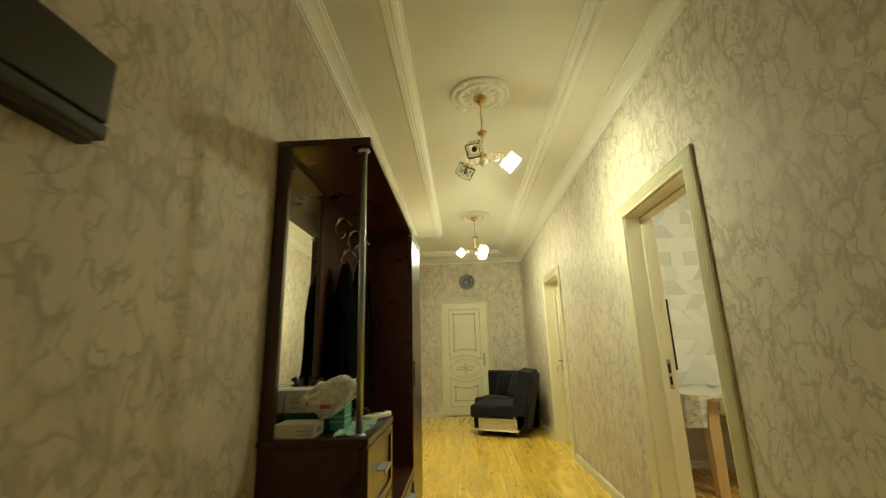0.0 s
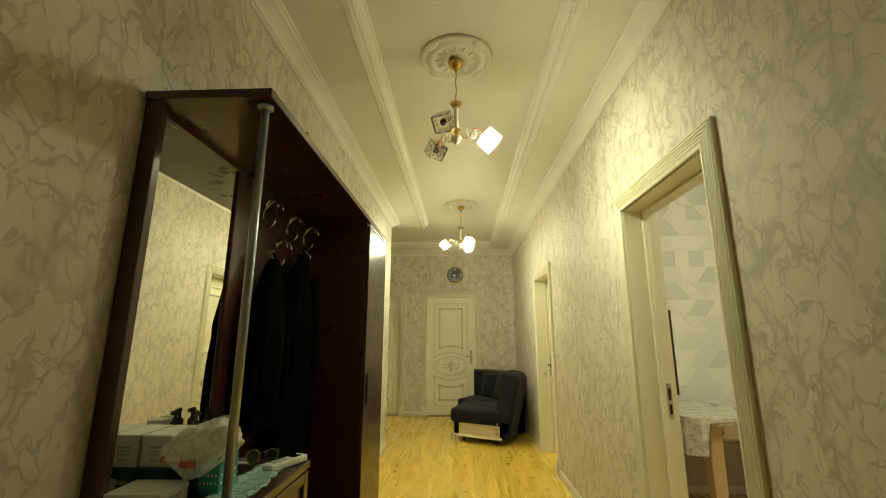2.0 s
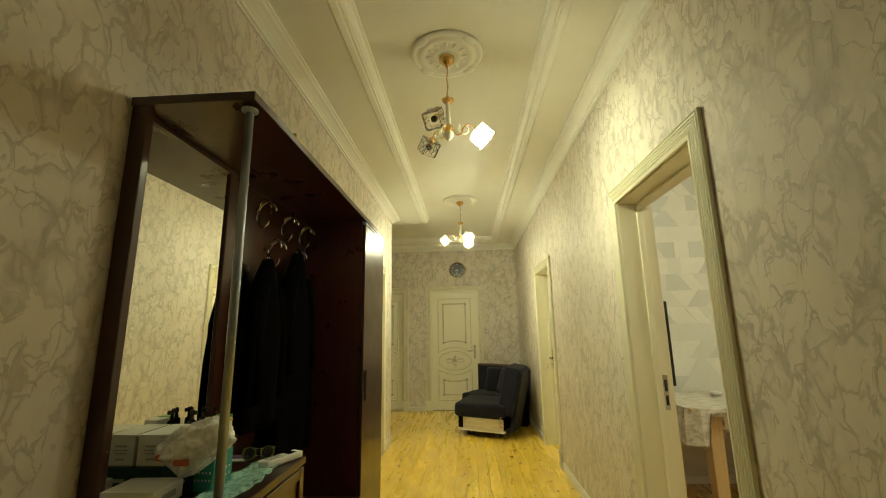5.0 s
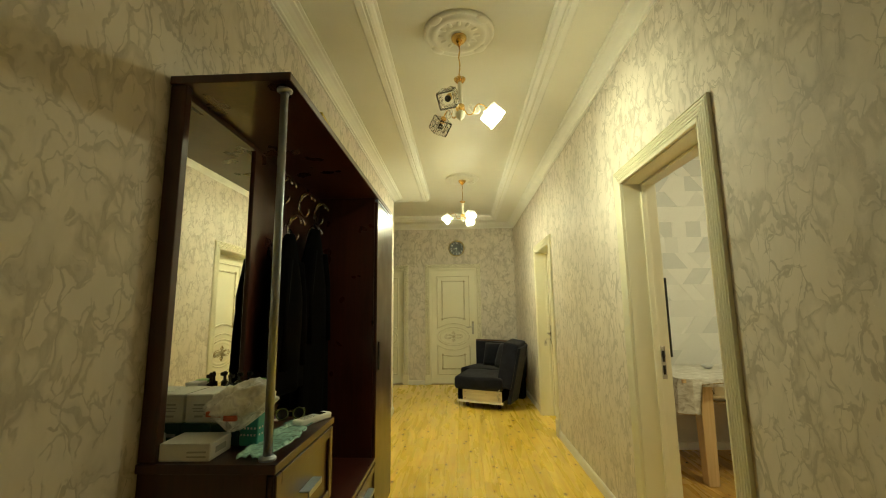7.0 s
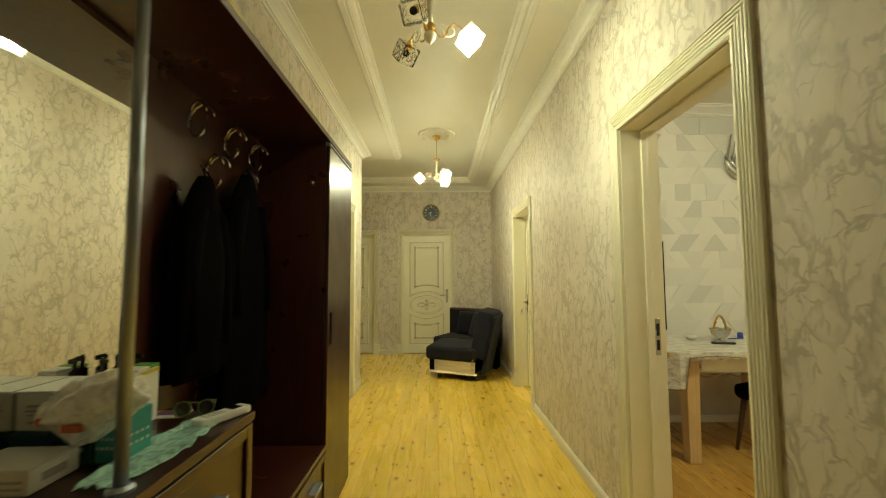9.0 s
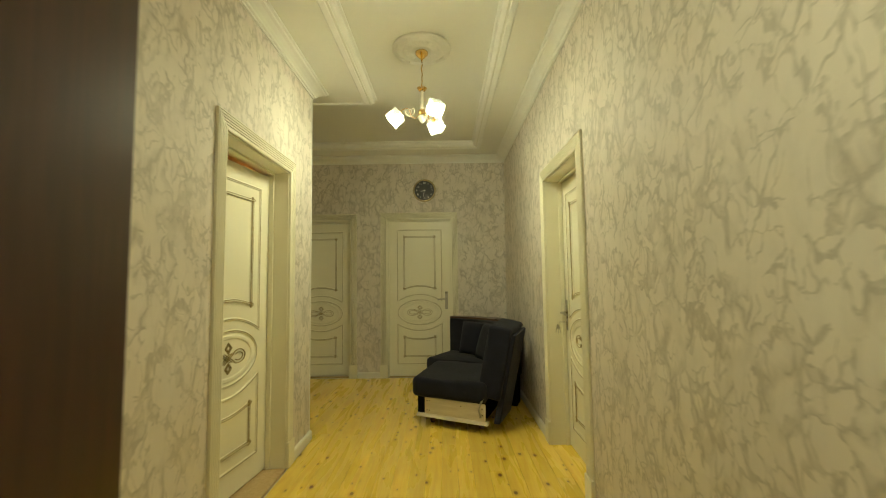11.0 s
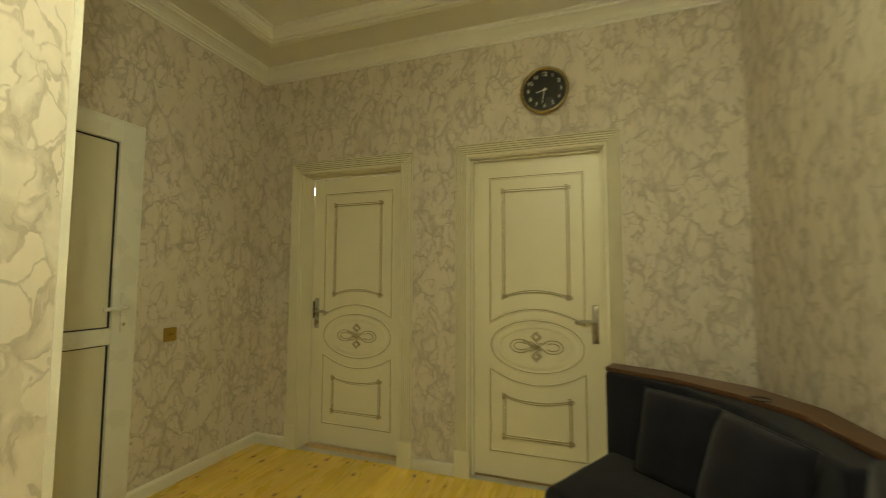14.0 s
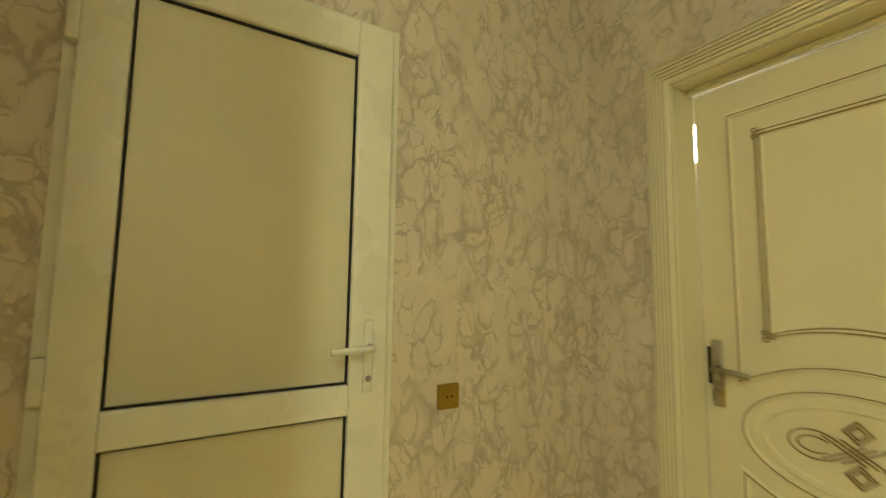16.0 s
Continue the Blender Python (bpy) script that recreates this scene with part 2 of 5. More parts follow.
MIRROR = Mat("mirror_silver", 0.015, 1.0, (0.88, 0.88, 0.82)).m
CRYSTAL = glass("moulded_crystal_glass", (0.98, 0.98, 0.97), 0.08, 1.28)
LIT = lit_glass("lit_lamp_glass", LAMP_POWER)
LIT_BRIGHT = lit_glass("brightly_lit_lamp_glass", LAMP_POWER * 1.3)
BULB = glow("lit_bulb", LAMP, BULB_POWER)
BULB_BRIGHT = glow("brightly_lit_bulb", LAMP, BULB_POWER * 1.42)
BIRCH = wood("pale_birch_board", (0.55, 0.46, 0.31), (0.68, 0.60, 0.45), 0.5, axis=(0.1, 1, 1))
BEECH = wood("light_beech", (0.52, 0.35, 0.15), (0.66, 0.48, 0.25), 0.4)
WALNUT = wood("dark_walnut", (0.07, 0.03, 0.014), (0.13, 0.06, 0.03), 0.35, axis=(0.15, 0.15, 1))
CARD_WHITE = plain("white_cardboard", (0.79, 0.79, 0.76), 0.55, vary=0.05)
CARD_TEAL = plain("teal_cardboard", (0.010, 0.075, 0.065), 0.45, vary=0.08)
INK = plain("grey_print", (0.42, 0.42, 0.42), 0.55)
BAG = film("clear_crinkled_film", (1.0, 1.0, 0.99), 0.84)
BAG_TEAL = film("teal_tinted_film", (0.50, 0.80, 0.72), 0.55)
CARD_AQUA = plain("light_teal_cardboard", (0.045, 0.33, 0.29), 0.4, vary=0.08)
RED_PRINT = plain("red_print", (0.55, 0.12, 0.06), 0.5)
ORANGE = plain("orange_cloth", (0.75, 0.22, 0.03), 0.7)
GREEN = plain("green_plastic", (0.10, 0.36, 0.05), 0.35)
OLIVE = plain("olive_plastic", (0.10, 0.13, 0.02), 0.3)
PURPLE = plain("purple_card", (0.16, 0.07, 0.22), 0.5)
DIAL = plain("black_dial", (0.015, 0.017, 0.02), 0.25)
DIAL_WHITE = plain("white_dial_print", (0.75, 0.75, 0.72), 0.5)
TILE = plain("white_relief_tile", (0.80, 0.79, 0.73), 0.3, vary=0.05, scale=4)
TILE_MID = plain("off_white_relief_tile", (0.74, 0.735, 0.68), 0.3, vary=0.04, scale=4)
TILE_GREY = plain("pale_grey_relief_tile", (0.64, 0.645, 0.60), 0.3, vary=0.05, scale=4)
LINEN = wood("streaked_tablecloth", (0.34, 0.30, 0.22), (0.80, 0.79, 0.72), 0.35, 26.0, (0.35, 1, 1))
BLUE = plain("blue_plastic", (0.03, 0.06, 0.36), 0.35)
BRONZE = plain("dull_bronze_paint", (0.30, 0.22, 0.09), 0.45, 0.3, vary=0.3, scale=30)
SILVER = plain("silvered_resin", (0.60, 0.60, 0.57), 0.22, 0.85)


# ---- building helpers ----
def box(bm, x0, x1, y0, y1, z0, z1, bevel=0.0):
    r = bmesh.ops.create_cube(bm, size=1.0)
    for v in r["verts"]:
        v.co = Vector((x0 + (v.co.x + 0.5) * (x1 - x0), y0 + (v.co.y + 0.5) * (y1 - y0), z0 + (v.co.z + 0.5) * (z1 - z0)))
    if bevel:
        edges = list({e for v in r["verts"] for e in v.link_edges})
        bmesh.ops.bevel(bm, geom=edges, offset=bevel, segments=2, affect="EDGES", profile=0.5)
    return bm


def boxed(*args, **kw):
    return box(bmesh.new(), *args, **kw)


def finish(bm, smooth=False):
    bmesh.ops.recalc_face_normals(bm, faces=bm.faces)
    for f in bm.faces:
        f.smooth = smooth
    return bm


def part(name, bm, material, parent=None, label="", smooth=False, at=None):
    """Links a bmesh as one mesh object, under parent where one is given."""
    finish(bm, smooth)
    me = bpy.data.meshes.new(name)
    bm.to_mesh(me)
    bm.free()
    me.materials.append(material)
    ob = new(name, me)
    if parent:
        ob.parent = parent
    if at is not None:
        ob.matrix_basis = at
    if label:
        tagged(ob, label)
    return ob


def thing(name, label, category, m=None, group="", kind=""):
    """An empty at a thing's base."""
    ob = new(name)
    ob.empty_display_size = 0.1
    if m is not None:
        ob.matrix_basis = m
    return tagged(ob, label, category, group, kind)


def lathe(bm, profile, steps=24, centre=(0, 0, 0)):
    """A body of revolution about z from (radius, height) pairs."""
    rings = []
    for r, z in profile:
        rings.append([bm.verts.new((centre[0] + max(r, 1e-4) * math.cos(2 * math.pi * i / steps), centre[1] + max(r, 1e-4) * math.sin(2 * math.pi * i / steps), centre[2] + z)) for i in range(steps)])
    for a, b in zip(rings, rings[1:]):
        for i in range(steps):
            j = (i + 1) % steps
            bm.faces.new((a[i], a[j], b[j], b[i]))
    bm.faces.new(rings[0][::-1])
    bm.faces.new(rings[-1])
    return bm


def tube(bm, points, radius, steps=8, closed=False, taper=None):
    """A round bar along points."""
    pts = [Vector(p) for p in points]
    n = len(pts)
    rings = []
    up = Vector((0.013, 0.027, 1.0))
    for i, p in enumerate(pts):
        a = pts[(i - 1) % n] if closed or i else p
        b = pts[(i + 1) % n] if closed or i < n - 1 else p
        d = (b - a).normalized()
        s = d.cross(up)
        if s.length < 0.05:
            s = d.cross(Vector((1, 0.1, 0)))
        s.normalize()
        t = s.cross(d)
        r = radius * (taper(i / max(1, n - 1)) if taper else 1)
        rings.append([bm.verts.new(p + r * (math.cos(2 * math.pi * k / steps) * s + math.sin(2 * math.pi * k / steps) * t)) for k in range(steps)])
    pairs = list(zip(rings, rings[1:] + rings[:1])) if closed else list(zip(rings, rings[1:]))
    for a, b in pairs:
        for k in range(steps):
            j = (k + 1) % steps
            bm.faces.new((a[k], a[j], b[j], b[k]))
    if not closed:
        bm.faces.new(rings[0][::-1])
        bm.faces.new(rings[-1])
    return bm


def prism(bm, outline, z0, z1, lean=(0, 0)):
    """An outline in the ground plane, raised from z0 to z1; the top may lean."""
    lo = [bm.verts.new((x, y, z0)) for x, y in outline]
    hi = [bm.verts.new((x + lean[0], y + lean[1], z1)) for x, y in outline]
    bm.faces.new(lo[::-1])
    bm.faces.new(hi)
    for i in range(len(lo)):
        j = (i + 1) % len(lo)
        bm.faces.new((lo[i], lo[j], hi[j], hi[i]))
    return bm


def soften(bm, offset, segments=3):
    bmesh.ops.recalc_face_normals(bm, faces=bm.faces)
    bmesh.ops.bevel(bm, geom=list(bm.edges), offset=offset, segments=segments, affect="EDGES", profile=0.5)
    return bm


def run(bm, profile, path, closed=False):
    """A moulding: profile of (out, down) pairs carried along a ground path of (x, y, z), mitred; 'out' lies to the path's left."""
    pts = [Vector(p) for p in path]
    n = len(pts)
    rings = []
    for i, p in enumerate(pts):
        d0 = (p - pts[(i - 1) % n]) if closed or i else (pts[1] - p)
        d1 = (pts[(i + 1) % n] - p) if closed or i < n - 1 else (p - pts[i - 1])
        n0 = Vector((-d0.y, d0.x, 0)).normalized()
        n1 = Vector((-d1.y, d1.x, 0)).normalized()
        b = (n0 + n1).normalized()
        b /= max(0.2, b.dot(n0))
        rings.append([bm.verts.new(p + b * o + Vector((0, 0, h))) for o, h in profile])
    k = len(profile)
    for a, b in (list(zip(rings, rings[1:] + rings[:1])) if closed else list(zip(rings, rings[1:]))):
        for i in range(k):
            j = (i + 1) % k
            bm.faces.new((a[i], a[j], b[j], b[i]))
    if not closed:
        bm.faces.new(rings[0])
        bm.faces.new(rings[-1][::-1])
    return bm


# ---- structure ----
def wall(name, along, face, depth, span, height, openings=()):
    """A wall slab. along: 'x' or 'y'; face: the plane seen; depth: signed thickness; openings: (from, to, top)."""
    bm = bmesh.new()
    lo, hi = min(face, face + depth), max(face, face + depth)

    def slab(a, b, z0, z1):
        if b - a > 1e-4:
            box(bm, *((a, b, lo, hi) if along == "x" else (lo, hi, a, b)), z0, z1)
    at = span[0]
    for a, b, top in sorted(openings):
        slab(at, a, 0, height)
        slab(a, b, top, height)
        at = b
    slab(at, span[1], 0, height)
    ob = part(name, bm, PAPER)
    return tagged(ob, "cream wallpaper wall with grey crackle veins", "wall", kind="structure")


KIT_Y, RD_Y, LD_Y = (2.022, 3.02), (4.935, 5.935), (4.56, 5.59)      # outer edges of the casings
FAR_X, LEFT_X, PVC_Y = (-0.735, 0.272), (-2.045, -1.045), (6.24, 7.046)
CAS = 0.088
TOP = 2.13
HEIGHT = 3.0

wall("wall_east", "y", RW, WALL_T, (BACK, FAR + WALL_T), HEIGHT,
     [(KIT_Y[0] + CAS, KIT_Y[1] - CAS, TOP - CAS), (RD_Y[0] + CAS, RD_Y[1] - CAS, 2.11 - CAS)])
wall("wall_west_corridor", "y", LW, -WALL_T, (BACK, CORNER), HEIGHT, [(LD_Y[0] + CAS, LD_Y[1] - CAS, 2.118 - CAS)])
wall("wall_north", "x", FAR, NORTH_T, (HALL, RW), HEIGHT,
     [(LEFT_X[0] + CAS, LEFT_X[1] - CAS, 2.12 - CAS), (FAR_X[0] + CAS, FAR_X[1] - CAS, TOP - CAS)])
wall("wall_west_hall", "y", HALL, -WALL_T, (CORNER - WALL_T, FAR + WALL_T), HEIGHT, [(PVC_Y[0], PVC_Y[1], 2.11)])
wall("wall_south_hall", "x", CORNER, -WALL_T, (HALL, LW - WALL_T), HEIGHT)
wall("wall_south", "x", BACK, -WALL_T, (LW - WALL_T, RW + WALL_T), HEIGHT)

# thin metal bead on the outer corner of the corridor wall
bead = part("corner_bead", boxed(LW - 0.014, LW + 0.003, CORNER - 0.014, CORNER + 0.003, 0.075, 2.80), SKIRT)
tagged(bead, "thin white corner bead on the wallpapered corner", "corner bead", kind="structure")

# ceiling: a low border and a raised L-shaped tray
TX0, TX1, TY0, TY1, TXL, TYL = -0.555, 0.50, -0.9, 7.615, -1.94, 6.335


def ceiling():
    bm = bmesh.new()
    t = 0.12
    for a, b, c, d in ((TX1, RW, BACK, FAR), (LW, TX0, BACK, TYL), (TX0, TX1, BACK, TY0), (HALL, TX1, TY1, FAR), (HALL, TXL, CORNER, TY1), (TXL, LW, CORNER, TYL)):
        box(bm, a, b, c, d, CEIL, CEIL + t)
    box(bm, TX0 - 0.05, TX1 + 0.05, TY0 - 0.05, TY1 + 0.05, TRAY, TRAY + 0.1)
    box(bm, TXL - 0.05, TX0 - 0.05, TYL - 0.05, TY1 + 0.05, TRAY, TRAY + 0.1)
    return bm


tagged(part("ceiling", ceiling(), CEILING), "glossy cream painted ceiling with a raised tray", "ceiling", kind="structure")

CORNICE = [(-0.004, 0.004), (0.105, 0.004), (0.105, -0.012), (0.092, -0.016), (0.088, -0.026), (0.07, -0.033), (0.045, -0.048), (0.028, -0.062), (0.024, -0.072), (0.012, -0.076), (0.012, -0.088), (-0.004, -0.088)]
walls_round = [(RW, BACK, CEIL), (RW, FAR, CEIL), (HALL, FAR, CEIL), (HALL, CORNER, CEIL), (LW, CORNER, CEIL), (LW, BACK, CEIL)]
tagged(part("cornice_trim", run(bmesh.new(), CORNICE, walls_round, True), PLASTER), "white plaster cornice along the ceiling", "cornice", kind="structure")
STEP = [(-0.004, TRAY - CEIL + 0.004), (0.045, TRAY - CEIL + 0.004), (0.045, TRAY - CEIL - 0.012), (0.03, TRAY - CEIL - 0.018), (0.026, 0.03), (0.012, 0.018), (0.0, 0.012),
        (-0.012, 0.002), (-0.018, -0.006), (-0.05, -0.009), (-0.06, -0.004), (-0.064, 0.004), (-0.004, 0.004)]
tray_round = [(TX1, TY0, CEIL), (TX1, TY1, CEIL), (TXL, TY1, CEIL), (TXL, TYL, CEIL), (TX0, TYL, CEIL), (TX0, TY0, CEIL)]
tagged(part("tray_trim", run(bmesh.new(), STEP, tray_round, True), PLASTER), "white plaster moulding round the ceiling tray", "moulding", kind="structure")

# skirting boards, with gaps at the doors
SKIRT_P = [(-0.003, 0), (0.016, 0), (0.016, 0.058), (0.012, 0.068), (0.006, 0.074), (-0.003, 0.075)]


def skirting(*runs):
    for path in runs:
        ob = part("baseboard", run(bmesh.new(), SKIRT_P, [(x, y, 0.001) for x, y in path]), SKIRT)
        tagged(ob, "narrow white skirting board at the wall's foot", "baseboard", kind="structure")


PL = 0.014
skirting([(RW, BACK), (RW, KIT_Y[0] - PL)], [(RW, KIT_Y[1] + PL), (RW, RD_Y[0] - PL)], [(RW, RD_Y[1] + PL), (RW, FAR), (FAR_X[1] + PL, FAR)],
         [(FAR_X[0] - PL, FAR), (LEFT_X[1] + PL, FAR)], [(LEFT_X[0] - PL, FAR), (HALL, FAR), (HALL, PVC_Y[1] + 0.002)],
         [(HALL, PVC_Y[0] - 0.002), (HALL, CORNER), (LW, CORNER), (LW, LD_Y[1] + PL)], [(LW, LD_Y[0] - PL), (LW, 3.60)], [(LW, 1.66), (LW, BACK)])


# ---- doors ----
def bar(bm, a, b, width, lift, y):
    """A flat-topped bead from a to b in the door's plane (x, z), standing lift proud of y towards the viewer."""
    strip(bm, [a, b], width, lift, y)


def strip(bm, pts, width, lift, y, closed=False):
    """A raised bead along points (x, z)."""
    p = [Vector((q[0], q[1])) for q in pts]
    n = len(p)
    rows = []
    for i in range(n):
        a = p[(i - 1) % n] if closed or i else p[i]
        b = p[(i + 1) % n] if closed or i < n - 1 else p[i]
        d0 = (p[i] - a)
        d1 = (b - p[i])
        d = (d0.normalized() + d1.normalized())
        if d.length < 1e-6:
            d = d1
        d.normalize()
        s = Vector((-d.y, d.x))
        ref = d1 if d1.length > 1e-9 else d0
        k = Vector((-ref.y, ref.x)).normalized().dot(s)
        w = width / 2 / max(0.4, abs(k))
        rows.append([bm.verts.new((p[i].x + s.x * o * w, y - h * lift, p[i].y + s.y * o * w)) for o, h in ((-1, 0), (-0.55, 1), (0.55, 1), (1, 0))])
    for a, b in (list(zip(rows, rows[1:] + rows[:1])) if closed else list(zip(rows, rows[1:]))):
        for i in range(3):
            bm.faces.new((a[i], a[i + 1], b[i + 1], b[i]))
    return bm


def arc(x0, x1, z_end, z_mid, n=16):
    """Points of a shallow arc from (x0, z_end) to (x1, z_end) through z_mid at its middle."""
    return [(x0 + (x1 - x0) * i / n, z_end + (z_mid - z_end) * (1 - (2 * i / n - 1) ** 2)) for i in range(n + 1)]


def ellipse(cx, cz, rx, rz, n=40):
    return [(cx + rx * math.cos(2 * math.pi * i / n), cz + rz * math.sin(2 * math.pi * i / n)) for i in range(n)]


def leaf_beads(w):
    """The bead lines of a panelled leaf of width w and height 2.0: (points, width, closed)."""
    m = w / 2
    a, b = 0.115, w - 0.115
    c, d = 0.205, w - 0.205
    out = [([(a, 0.955), (a, 1.885), (b, 1.885), (b, 0.955)] + arc(b, a, 0.955, 1.04)[1:-1], True),
           ([(a, 0.66), (a, 0.155), (b, 0.155), (b, 0.66)] + arc(b, a, 0.66, 0.575)[1:-1], True),
           (ellipse(m, 0.81, 0.285, 0.16), True)]
    inner = [([(c, 1.115), (c, 1.795), (d, 1.795), (d, 1.115)] + arc(d, c, 1.115, 1.15)[1:-1], True),
             ([(c, 0.495), (c, 0.25), (d, 0.25), (d, 0.495)] + arc(d, c, 0.495, 0.465)[1:-1], True)]
    return out, inner, (c, d)


def knot(cx, cz, s):
    """The looped ornament: doubled loops at both sides, a plaited middle and two squares on their tips."""
    lines = []
    for sg in (1, -1):
        for rx, rz in ((0.38, 0.25), (0.24, 0.14)):
            loop = []
            for i in range(25):
                a = -2.55 + 5.1 * i / 24
                loop.append((cx + sg * s * (0.60 + rx * math.cos(a)), cz + s * rz * math.sin(a)))
            lines.append((loop, False))
        for o in (-0.13, 0.0, 0.13):
            lines.append(([(cx - 0.36 * s + o * s, cz - sg * 0.20 * s), (cx + 0.22 * s + o * s, cz + sg * 0.16 * s)], False))
        q = 0.19 * s
        z = cz + sg * 0.36 * s
        for k in (1.0, 0.6):
            lines.append(([(cx - q * k, z), (cx, z + q * k), (cx + q * k, z), (cx, z - q * k)], True))
    return lines


def lever_handle(parent, x, z, y, turn, plate_mat=NICKEL, name="handle"):
    """A lever on a long plate; turn: 1 points to +x."""
    h = part(name, soften(boxed(x - 0.019, x + 0.019, y - 0.008, y, z - 0.13, z + 0.10), 0.006, 2), plate_mat, parent, "worn satin nickel lever handle on a long plate", True)
    bm = bmesh.new()
    tube(bm, [(x, y, z), (x, y - 0.02, z), (x, y - 0.042, z)], 0.011, 10)
    tube(bm, [(x, y - 0.045, z), (x + turn * 0.03, y - 0.048, z + 0.004), (x + turn * 0.075, y - 0.046, z + 0.002), (x + turn * 0.115, y - 0.04, z - 0.006)], 0.0095, 10)
    part("lever", bm, plate_mat, h, smooth=True)
    bm = bmesh.new()
    tube(bm, [(x, y - 0.007, z - 0.07), (x, y - 0.012, z - 0.07)], 0.009, 12)
    part("lock_cylinder", bm, NICKEL, h, smooth=True)
    return h


FLUTE = [(0.0, -0.002), (0.0, 0.014), (0.006, 0.018)]
for i in range(5):
    s = 0.010 + i * 0.0145
    FLUTE += [(s, 0.018), (s + 0.0025, 0.0195), (s + 0.0068, 0.0195), (s + 0.0086, 0.018), (s + 0.0092, 0.010), (s + 0.0139, 0.010)]
FLUTE += [(0.0835, 0.018), (CAS, 0.016), (CAS, -0.002)]


def casing_side(x_in, sign, z0, z_in):
    """One upright of a fluted casing with a mitred head; sign points away from the opening."""
    bm = bmesh.new()
    lo = [bm.verts.new((x_in + sign * a, -h, z0)) for a, h in FLUTE]
    hi = [bm.verts.new((x_in + sign * a, -h, z_in + a)) for a, h in FLUTE]
    n = len(FLUTE)
    for i in range(n):
        j = (i + 1) % n
        bm.faces.new((lo[i], lo[j], hi[j], hi[i]))
    bm.faces.new(lo)
    bm.faces.new(hi)
    return bm


def casing_head(x0, x1, z_in):
    bm = bmesh.new()
    lo = [bm.verts.new((x0 - a, -h, z_in + a)) for a, h in FLUTE]
    hi = [bm.verts.new((x1 + a, -h, z_in + a)) for a, h in FLUTE]
    n = len(FLUTE)
    for i in range(n):
        j = (i + 1) % n
        bm.faces.new((lo[i], lo[j], hi[j], hi[i]))
    bm.faces.new(lo)
    bm.faces.new(hi)
    return bm


GROOVES = [0.010 + i * 0.0145 + 0.0115 for i in range(5)]


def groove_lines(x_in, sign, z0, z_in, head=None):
    """Thin lines at the bottom of a casing's flutes: patina, with the groove's shade in their colour."""
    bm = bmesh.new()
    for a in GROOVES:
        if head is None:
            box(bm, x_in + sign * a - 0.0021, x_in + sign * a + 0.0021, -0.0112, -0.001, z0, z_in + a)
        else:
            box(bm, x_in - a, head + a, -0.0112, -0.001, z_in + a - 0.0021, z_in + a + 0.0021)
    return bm


